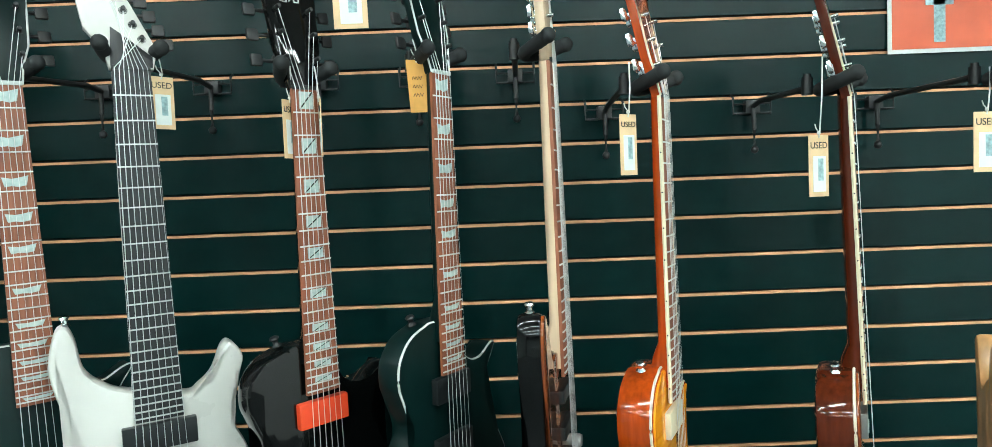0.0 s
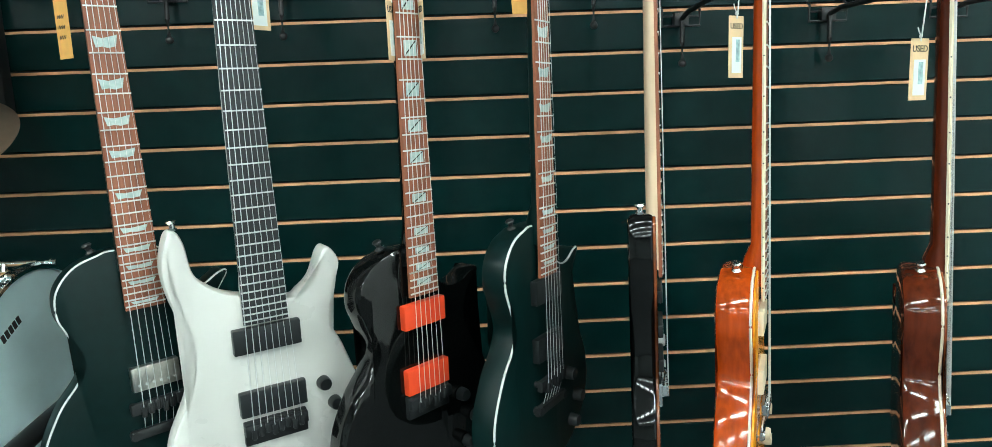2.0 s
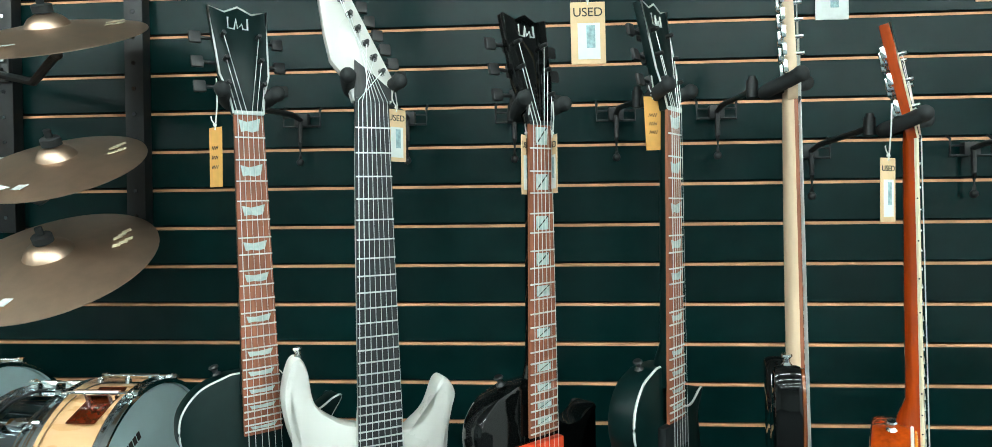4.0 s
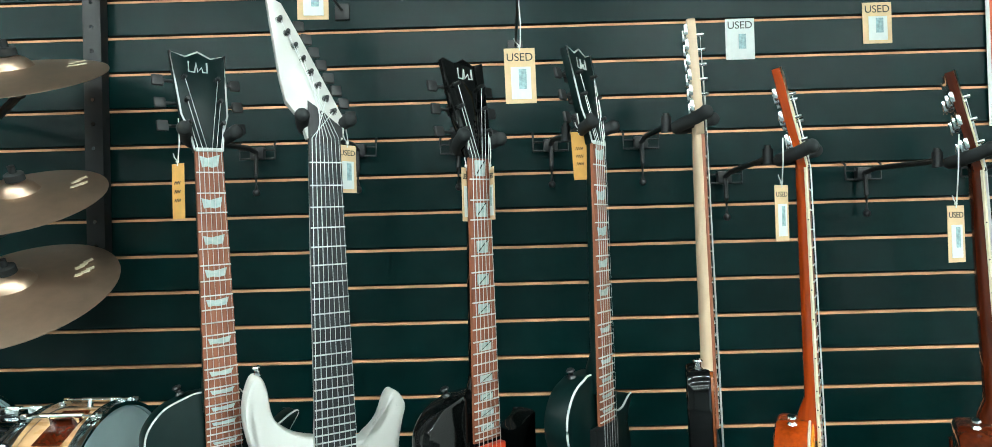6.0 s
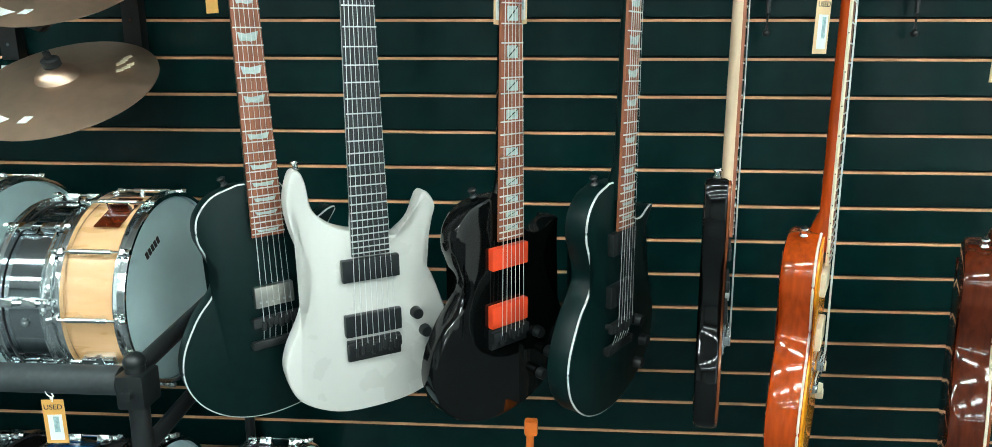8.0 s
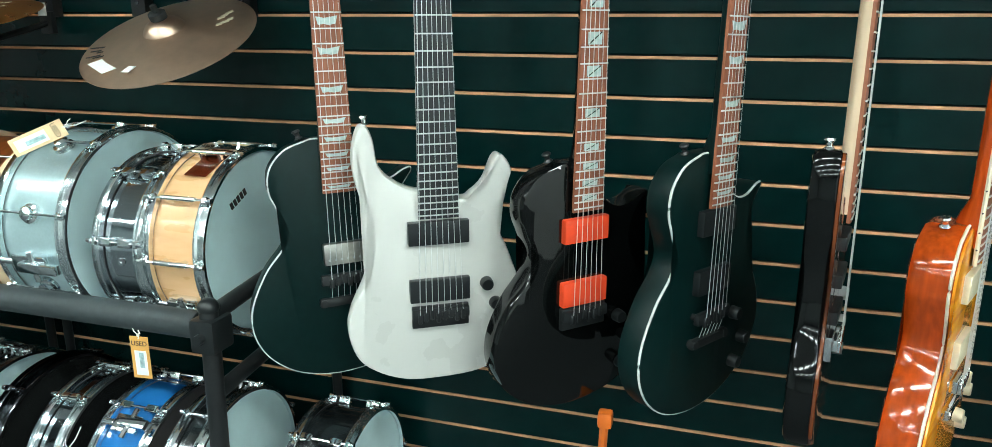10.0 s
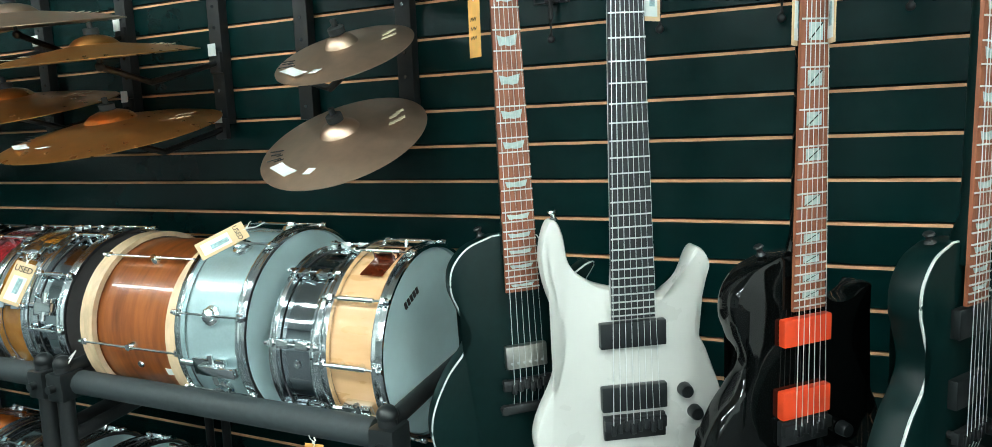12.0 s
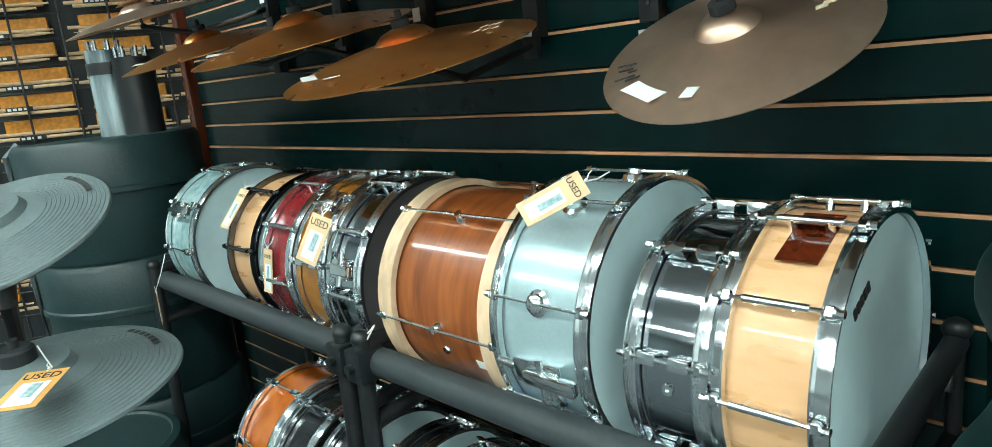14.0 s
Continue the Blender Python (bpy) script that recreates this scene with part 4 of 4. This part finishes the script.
# ---- drum rack ----
def drum_rack():
    t = thing("drum_rack", pose(-1.8 + DX, 1.088, -0.008), "black tube drum rack with foam-covered rails", "drum rack")
    inv = Matrix.Translation((1.8, -1.1, 0))

    def bar(name, pts, r, mat, caps=True):
        bm = bmesh.new()
        pipe(bm, [inv @ Vector(p) for p in pts], r, 14)
        return part(name, bm, mat, t)

    for y, z in ((0.945, 0.917), (1.325, 0.930), (0.905, 0.390), (1.225, 0.390)):
        r = 0.0255
        bar("rail", [(-2.70, y, z), (-1.80, y, z)], r, GREYFOAM)
        bar("rail", [(-1.690, y, z), (-0.955, y, z)], r, GREYFOAM)
        bar("rail_core", [(-2.72, y, z), (-0.918, y, z)], 0.015, NICKEL)
    for x in (-0.918, -1.715, -1.775, -2.72):
        bar("post", [(x, 0.925, 0.96), (x, 0.905, 0.02)], 0.0165, BLACKMETAL)
        bar("rear_post", [(x, 1.337, 0.985), (x, 1.337, 0.02)], 0.011, BLACKMETAL)
        bar("side_bar", [(x, 0.925, 0.945), (x, 1.335, 0.985)], 0.0155, BLACKMETAL)
        bar("side_bar", [(x, 0.915, 0.80), (x, 1.335, 0.84)], 0.0145, BLACKMETAL)
        bar("side_bar", [(x, 0.905, 0.375), (x, 1.335, 0.385)], 0.0145, BLACKMETAL)
        for y, z in ((0.925, 0.962), (1.335, 1.002)):
            bm = bmesh.new()
            ball(bm, inv @ Vector((x, y, z)), 0.0185, (1, 1, 0.9), 14, 9)
            part("cap", bm, BLACKPLASTIC, t)
        for y in (0.905, 1.335):
            bm = bmesh.new()
            rod(bm, inv @ Vector((x, y, 0)), inv @ Vector((x, y, 0.03)), 0.024, 0.019, 14)
            part("rubber_foot", bm, RUBBER, t)
    for x in (-1.715, -1.775, -0.918):
        bm = bmesh.new()
        box(bm, inv @ Vector((x - 0.024, 0.90, 0.885)), inv @ Vector((x + 0.024, 0.955, 0.945)), 0.006)
        rod(bm, inv @ Vector((x, 0.888, 0.915)), inv @ Vector((x, 0.905, 0.915)), 0.009)
        part("clamp", bm, BLACKPLASTIC, t)
    bm = bmesh.new()
    p = inv @ Vector((-0.918, 0.8965, 0.62))
    for k in range(4):
        box(bm, p + Vector((-0.009, -0.003, 0.0185 * k)), p + Vector((0.009, 0.001, 0.0185 * k + 0.012)))
    part("post_sticker_print", bm, PAPER, t)
    bm = bmesh.new()
    box(bm, p + Vector((-0.010, -0.003, -0.055)), p + Vector((0.010, 0.001, -0.006)))
    part("post_sticker", bm, REDPICKUP, t)


drum_rack()
tag(-1.032, 0.900, 0.887, 6, 0.036, 0.080, TAGYELLOW, "yellow used tag hanging from the drum rack rail", (-1.034, 0.903, 0.897))
tag(-1.240, 1.000, 1.235, -10, 0.036, 0.092, TAGCREAM, "cream used tag tied to a silver tom", (-1.227, 1.038, 1.242), pitch=-52, tilt=50)
tag(-1.857, 0.973, 1.147, 10, 0.055, 0.095, TAGCREAM, "cream used tag tied to a snare drum", (-1.842, 0.988, 1.172), pitch=-25, tilt=15)
tag(-2.047, 0.943, 1.067, 10, 0.028, 0.095, TAGCREAM, "narrow cream used tag on a red snare drum", (-2.042, 0.958, 1.092), tilt=6, pitch=-6)
tag(-2.217, 0.993, 1.177, 10, 0.028, 0.100, TAGCREAM, "narrow cream used tag on a maple snare drum", (-2.192, 1.018, 1.192), pitch=-38, tilt=10)
tag(-2.632, 0.888, 0.892, -20, 0.04, 0.085, TAGCREAM, "cream used tag on a string below the rack", (-2.627, 0.928, 0.992))
tag(-1.217, 0.883, 0.637, 10, 0.036, 0.085, TAGCREAM, "cream used tag on a blue snare drum", (-1.192, 0.898, 0.682), tilt=25, pitch=-8)


def loose_string():
    t = thing("loose_string", pose(-1.672, 0.923, 0.967), "white cotton string knotted on a drum lug", "string")
    bm = bmesh.new()
    pipe(bm, [(0.012, 0.004, 0.012), (0, 0, 0), (-0.02, -0.018, -0.025), (-0.035, -0.022, -0.04)], 0.0016, 6)
    pipe(bm, [(0.012, 0.004, 0.012), (-0.002, -0.012, -0.02), (-0.008, -0.022, -0.05), (-0.004, -0.024, -0.075)], 0.0016, 6)
    part("cord", bm, STRING, t)


loose_string()


def floor_tom():
    t = thing("floor_tom", pose(-0.79, 1.12, 0), "black floor tom standing on three chrome legs", "drum")
    bm = bmesh.new()
    spin(bm, [(0.185, 0.06), (0.19, 0.065), (0.19, 0.32), (0.185, 0.325)], 48)
    part("shell", bm, DRUMBLACK, t)
    for z in (0.06, 0.325):
        bm = bmesh.new()
        spin(bm, [(0.191, z - 0.016), (0.202, z - 0.016), (0.202, z + 0.010), (0.191, z + 0.010)], 48, close=True)
        part("hoop", bm, CHROME, t)
    bm = bmesh.new()
    spin(bm, [(0.19, 0.3262), (0.188, 0.330), (0, 0.330)], 48)
    part("drumhead", bm, HEADBLACK, t)
    for k in range(3):
        a = math.tau * k / 3
        bm = bmesh.new()
        pipe(bm, [(0.205 * math.cos(a), 0.205 * math.sin(a), 0.25), (0.205 * math.cos(a), 0.205 * math.sin(a), 0.06), (0.235 * math.cos(a), 0.235 * math.sin(a), 0.0)], 0.006, 8)
        part("leg", bm, CHROME, t)


floor_tom()
drum(-0.86, -0.74, 1.13, 0.50, 0.160, DRUMBLACK, "black tom with pale head lying on a floor tom", lugs=6, lug="box", group="")


def stand_foot():
    t = thing("guitar_strap_peg", pose(-0.236, 1.10, 0), "orange plastic stand end beneath the guitars", "stand")
    bm = bmesh.new()
    pipe(bm, [(0, 0, 0), (0, 0, 0.68), (0.002, -0.005, 0.755)], 0.008, 8)
    part("pole", bm, ORANGEPLASTIC, t)
    bm = bmesh.new()
    box(bm, (-0.010, -0.016, 0.74), (0.016, 0.008, 0.77), 0.006)
    part("cap", bm, ORANGEPLASTIC, t)
    bm = bmesh.new()
    spin(bm, [(0.12, 0), (0.12, 0.010), (0.02, 0.02), (0, 0.02)], 24)
    part("base", bm, BLACKPLASTIC, t)


stand_foot()

# ---- cymbals ----
def cymbal(x, y, z, dia, tilt, mat, label, bx, lean=0.0, tz=None, spinz=0.0, lab=True):
    """A cymbal tipped towards the room on an arm from a wall strip, with price stickers."""
    m = pose(x, y, z, tilt, lean, spinz)
    r = dia / 2
    t = thing("cymbal", m, label, "cymbal", "cymbals on the slatwall")
    bm = bmesh.new()
    bell = r * 0.22
    prof = [(r, -0.030 * r / 0.2), (r * 0.8, -0.020 * r / 0.2), (r * 0.5, -0.010 * r / 0.2), (bell * 1.08, -0.003), (bell, 0.002), (bell * 0.8, 0.010), (bell * 0.45, 0.016), (0.006, 0.018)]
    under = [(rr, h - 0.0014) for rr, h in prof][::-1]
    spin(bm, prof + under, 72, close=True)
    plate = part("plate", bm, mat, t)
    bm = bmesh.new()
    spin(bm, [(0.016, 0.018), (0.016, 0.030), (0.013, 0.032), (0.006, 0.032), (0.006, 0.045), (0, 0.046)], 16)
    part("felt_washer", bm, RUBBER, t)
    if lab:
        def on_plate(a, rr, w, h, mt, nm, up=0.0012):
            hh = np.interp(rr, [bell * 1.08, r * 0.5, r * 0.8, r], [-0.003, -0.010 * r / 0.2, -0.020 * r / 0.2, -0.030 * r / 0.2])
            b2 = bmesh.new()
            box(b2, (-w / 2, -h / 2, 0), (w / 2, h / 2, 0.0006))
            part(nm, b2, mt, plate, m=Matrix.Translation((rr * math.cos(a), rr * math.sin(a), hh + up)) @ pose(0, 0, 0, 0, 0, math.degrees(a) + 90) @ pose(0, 0, 0, -6))
        on_plate(radians(-118), r * 0.76, 0.062, 0.036, PAPER, "price_sticker")
        on_plate(radians(-88), r * 0.72, 0.016, 0.034, PAPER, "small_sticker")
        for k in range(5):
            on_plate(radians(-155 + 4.5 * k), r * (0.74 + 0.03 * (k % 2)), 0.004, 0.040 - 0.014 * (k % 3), INK, "maker_print")
        for k in range(6):
            on_plate(radians(18 + 5 * k), r * (0.62 + 0.05 * ((k * 7) % 3)), 0.010, 0.014 + 0.005 * (k % 2), CREAM, "worn_print")
    # arm to the wall
    h = thing("cymbal_holder", pose(bx, WALL_Y - 0.03, z), "black metal cymbal arm on a wall strip", "cymbal holder", "cymbal holders")
    inv = Matrix.Translation((-bx, -WALL_Y + 0.03, -z))
    c = inv @ (m @ Vector((0, 0, 0.04)))
    low = inv @ (m @ Vector((0, 0, -0.05)))
    bm = bmesh.new()
    rod(bm, low, c, 0.0042, sides=8)
    ball(bm, low, 0.010)
    part("tilter", bm, BLACKMETAL, h)
    bm = bmesh.new()
    pipe(bm, [(0, 0, -0.03), (0, -0.03, -0.04), low * 0.6 + Vector((0, 0, -0.05)), low], 0.0075, 8)
    part("arm", bm, BLACKMETAL, h)
    bm = bmesh.new()
    box(bm, (-0.018, -0.006, -0.055), (0.018, 0.008, -0.005), 0.003)
    part("clip", bm, BLACKMETAL, h)
    bm = bmesh.new()
    box(bm, (-0.012, -0.012, -0.015), (0.012, -0.0105, 0.014))
    for k in range(3):
        box(bm, (-0.008, -0.0128, -0.010 + 0.007 * k), (0.008, -0.0119, -0.006 + 0.007 * k))
    part("price_chip", bm, [PAPER], h, "small white price chip")


BARS = (-1.070, -1.34, -1.60, -1.92, -2.25, -2.6)
for x in BARS:
    t = thing("wall_strip", pose(x, WALL_Y, 1.44), "black vertical display strip on the slatwall", "display strip", "display strips")
    bm = bmesh.new()
    box(bm, (-0.019, -0.028, 0), (0.019, -0.001, 0.80), 0.002)
    part("strip", bm, BLACKMETAL, t)
    bm = bmesh.new()
    for k in range(15):
        rod(bm, (0, -0.0295, 0.03 + 0.05 * k), (0, -0.027, 0.03 + 0.05 * k), 0.004, sides=8)
    part("screws", bm, DARKCHROME, t)

cymbal(-1.100, 1.120, 1.414, 0.335, 30, CYMBAL, "bronze crash cymbal with white price stickers", -1.34)
cymbal(-1.090, 1.130, 1.575, 0.275, 28, CYMBAL, "small bronze splash cymbal with price sticker", -1.34)
cymbal(-1.662, 1.068, 1.457, 0.45, 14, CYMBALRED, "large warm bronze ride cymbal with sticker", -1.60, lean=1)
cymbal(-2.002, 1.068, 1.522, 0.46, 13, CYMBALRED, "warm bronze crash cymbal with sticker", -1.92, lean=1)
cymbal(-1.687, 1.068, 1.617, 0.42, 9, CYMBALRED, "bronze crash cymbal seen almost edge-on", -1.60, lean=0)
cymbal(-1.922, 1.048, 1.704, 0.46, 11, CYMBAL, "large bronze ride cymbal with sticker", -1.92, lean=1)
cymbal(-2.472, 1.068, 1.537, 0.42, 14, CYMBALRED, "warm bronze cymbal seen edge-on", -2.25)
cymbal(-2.332, 1.048, 1.692, 0.44, 16, CYMBALRED, "bronze cymbal seen from below", -2.25)
cymbal(-2.832, 1.048, 1.652, 0.40, 14, CYMBAL, "bronze cymbal above the drum cases", -2.6)
cymbal(-1.092, 1.118, 1.792, 0.30, 26, CYMBAL, "bronze splash cymbal high on the wall", -1.34)

# ---- electronic cymbal pads, cases and stick display ----
def cymbal_pad(x, y, z, r, tilt, yaw, label, with_tag):
    t = thing("cymbal_pad", pose(x, y, 0), label, "cymbal pad", "electronic cymbal pads")
    m = Matrix.Translation((0, 0, z)) @ pose(0, 0, 0, 0, 0, yaw) @ pose(0, 0, 0, tilt)
    bm = bmesh.new()
    spin(bm, [(r * 0.97, -0.034), (r, -0.030), (r * 0.99, -0.026), (r * 0.45, -0.006), (r * 0.34, 0.0), (r * 0.30, 0.012), (r * 0.12, 0.018), (0, 0.018)], 72)
    pad = part("pad", bm, PADRUBBER, t, m=m)
    for k in range(14):
        bm = bmesh.new()
        rr = r * (0.48 + 0.036 * k)
        h = -0.006 - 0.020 * (rr / r - 0.45) / 0.54
        spin(bm, [(rr, h - 0.0004), (rr + 0.0009, h + 0.0008), (rr + 0.0018, h - 0.0004)], 72, close=True)
        part("ridge", bm, PADRUBBER, pad)
    bm = bmesh.new()
    spin(bm, [(0.024, 0.018), (0.024, 0.036), (0.020, 0.040), (0.007, 0.040), (0.007, 0.052), (0, 0.052)], 24)
    part("felt_nut", bm, RUBBER, pad)
    bm = bmesh.new()
    for k in range(7):
        a = radians(70 - 5 * k)
        box(bm, (-0.0045, -0.005, 0), (0.0045, 0.005, 0.0006), 0, Matrix.Translation((r * 0.84 * math.cos(a), r * 0.84 * math.sin(a), -0.0185)) @ pose(0, 0, 0, 0, 0, math.degrees(a)))
    part("pad_print", bm, INK, pad)
    bm = bmesh.new()
    rod(bm, m @ Vector((0, 0, -0.06)), m @ Vector((0, 0, 0.02)), 0.006)
    pipe(bm, [m @ Vector((0, 0, -0.05)), Vector((0, 0, z - 0.14)), Vector((0, 0, 0.18))], 0.012, 10)
    part("pole", bm, BLACKMETAL, t)
    bm = bmesh.new()
    rod(bm, (0, 0, z - 0.32), (0, 0, z - 0.25), 0.020)
    rod(bm, (0, 0, z - 0.285), (0.045, 0, z - 0.285), 0.006)
    part("collar", bm, BLACKMETAL, t)
    for k in range(3):
        a = math.tau * k / 3 + 0.4
        bm = bmesh.new()
        pipe(bm, [(0, 0, 0.42), (0.28 * math.cos(a), 0.28 * math.sin(a), 0.012)], 0.009, 8)
        part("leg", bm, BLACKMETAL, t)
    return t


cymbal_pad(-1.945, 0.47, 1.245, 0.165, 24, 40, "dark grey electronic crash pad on a stand", False)
cymbal_pad(-1.825, 0.45, 1.035, 0.205, 5, 40, "dark grey electronic ride pad with a used tag", True)
tag(-1.727, 0.465, 1.058, 52, 0.055, 0.095, TAGYELLOW, "yellow used tag lying on a cymbal pad", (-1.795, 0.47, 1.075), pitch=-84)


def drum_case(x, y, z, r, h, label, foot=False):
    t = thing("drum_case", pose(x, y, z), label, "drum case", "stacked drum cases")
    bm = bmesh.new()
    spin(bm, [(r * 0.96, 0.0), (r * 0.98, 0.01), (r, h - 0.14), (r, h - 0.13)], 48)
    part("body", bm, CASEPLASTIC, t)
    bm = bmesh.new()
    spin(bm, [(r + 0.005, h - 0.15), (r + 0.011, h - 0.148), (r + 0.011, h - 0.135), (r + 0.006, h - 0.130), (r + 0.007, h - 0.02), (r - 0.004, h - 0.004), (r * 0.9, h), (r * 0.88, h - 0.006), (0, h - 0.006)], 48)
    part("lid", bm, CASEPLASTIC, t)
    bm = bmesh.new()
    for a in (-100,):
        c, s = math.cos(radians(a)), math.sin(radians(a))
        pipe(bm, [((r + 0.012) * c, (r + 0.012) * s, h - 0.28), ((r + 0.014) * c, (r + 0.014) * s, h - 0.03), ((r - 0.02) * c, (r - 0.02) * s, h + 0.002)], 0.010, 6)
    part("strap", bm, PADRUBBER, t, "grey webbing strap")


drum_case(-2.985, 0.95, 0.0, 0.255, 0.55, "dark green-black moulded drum case on the floor")
drum_case(-2.985, 0.95, 0.55, 0.25, 0.42, "dark moulded drum case stacked on another")
drum_case(-2.985, 0.95, 0.97, 0.245, 0.34, "dark moulded drum case with lid and webbing strap")
drum_case(-2.45, 0.62, 0.0, 0.20, 0.62, "dark round case standing before the rack")


def brush_tube(x, y, z, r, h, mat):
    t = thing("display_tube", pose(x, y, z), "clear plastic tube of drum brushes on a case", "display tube", "display tubes")
    bm = bmesh.new()
    spin(bm, [(r, 0), (r, h), (r - 0.004, h), (r - 0.004, 0.004)], 28)
    part("tube", bm, mat, t)
    for k in range(7):
        a = k * 0.9
        bm = bmesh.new()
        rod(bm, (0.5 * r * math.cos(a), 0.5 * r * math.sin(a), 0.01), (0.75 * r * math.cos(a), 0.75 * r * math.sin(a), h + 0.03), 0.006)
        part("brush", bm, CHROME, t)
    bm = bmesh.new()
    spin(bm, [(r + 0.001, h * 0.72), (r + 0.002, h * 0.72), (r + 0.002, h * 0.86), (r + 0.001, h * 0.86)], 28, close=True)
    part("band", bm, BLACKPLASTIC, t)


brush_tube(-3.02, 1.00, 1.305, 0.055, 0.25, CLEARTUBE)
brush_tube(-2.89, 1.03, 1.305, 0.055, 0.22, BLACKPLASTIC)


def stick_display(x, y, yaw):
    t = thing("stick_display", pose(x, y, 0, 0, 0, yaw), "wire drumstick rack with orange sleeved bundles", "stick rack")
    upright = mesh_of(pipe(bmesh.new(), [(0, -0.02, 0.0), (0, -0.02, 2.3)], 0.006, 6), "upright_wire", BLACKMETAL)
    for k in range(9):
        shared("upright_wire", upright, t, pose(-0.9 + 0.225 * k, 0, 0))
    cross = mesh_of(pipe(bmesh.new(), [(-0.9, -0.03, 0), (0.9, -0.03, 0)], 0.004, 6), "cross_wire", BLACKMETAL)
    for k in range(17):
        shared("cross_wire", cross, t, pose(0, 0, 0.25 + 0.125 * k))
    bm = bmesh.new()
    box(bm, (-0.95, 0.16, 0), (0.95, 0.19, 2.4))
    part("back_panel", bm, DARKPAINT, t)
    rnd = random.Random(5)
    st = bmesh.new()
    rod(st, (-0.2, 0, 0), (0.14, 0, 0), 0.0085, sides=8)
    rod(st, (0.14, 0, 0), (0.195, 0, 0), 0.0085, 0.004, sides=8)
    ball(st, (0.2, 0, 0), 0.006, u=6, v=5)
    stick_me = mesh_of(st, "drumstick", STICKWOOD)
    sl = bmesh.new()
    box(sl, (-0.06, -0.014, -0.011), (0.06, 0.014, 0.011), 0.003, seg=1)
    sleeve_b = mesh_of(sl, "sleeve", BLACKPLASTIC)
    sw = bmesh.new()
    for k in range(4):
        box(sw, (-0.05 + 0.024 * k, -0.0165, -0.006), (-0.034 + 0.024 * k, -0.0145, 0.006))
    print_me = mesh_of(sw, "sleeve_print", PAPER)
    so = bmesh.new()
    box(so, (-0.17, -0.004, -0.035), (0.17, 0.02, 0.035), 0.004, seg=1)
    sleeve_o = mesh_of(so, "card_panel", STICKPACK)
    for row in range(14):
        z = 0.45 + 0.125 * row
        for col in range(4):
            cx = -0.68 + 0.45 * col + rnd.uniform(-0.03, 0.03)
            shared("card_panel", sleeve_o, t, pose(cx, 0.10, z + 0.012))
            for k in range(2):
                sx = cx + rnd.uniform(-0.05, 0.05)
                sz = z - 0.045 + 0.022 * k
                sy = 0.0 + 0.03 * k
                shared("drumstick", stick_me, t, pose(sx, sy, sz, 0, rnd.uniform(-1.5, 1.5), 0))
                if (row + k) % 2:
                    shared("sleeve", sleeve_b, t, pose(sx - 0.05, sy, sz))
                    shared("sleeve_print", print_me, t, pose(sx - 0.05, sy, sz))


stick_display(-4.75, 1.35, 62)

bm = bmesh.new()
box(bm, (LEFT - 0.05, WALL_Y - 0.03, 0), (LEFT - 0.003, WALL_Y + 0.12, 3.0), 0.004)
tagged(part("trim", bm, DARKMAHOGANY, None), "dark red-brown wooden end trim of the slatwall", "trim", kind="structure")
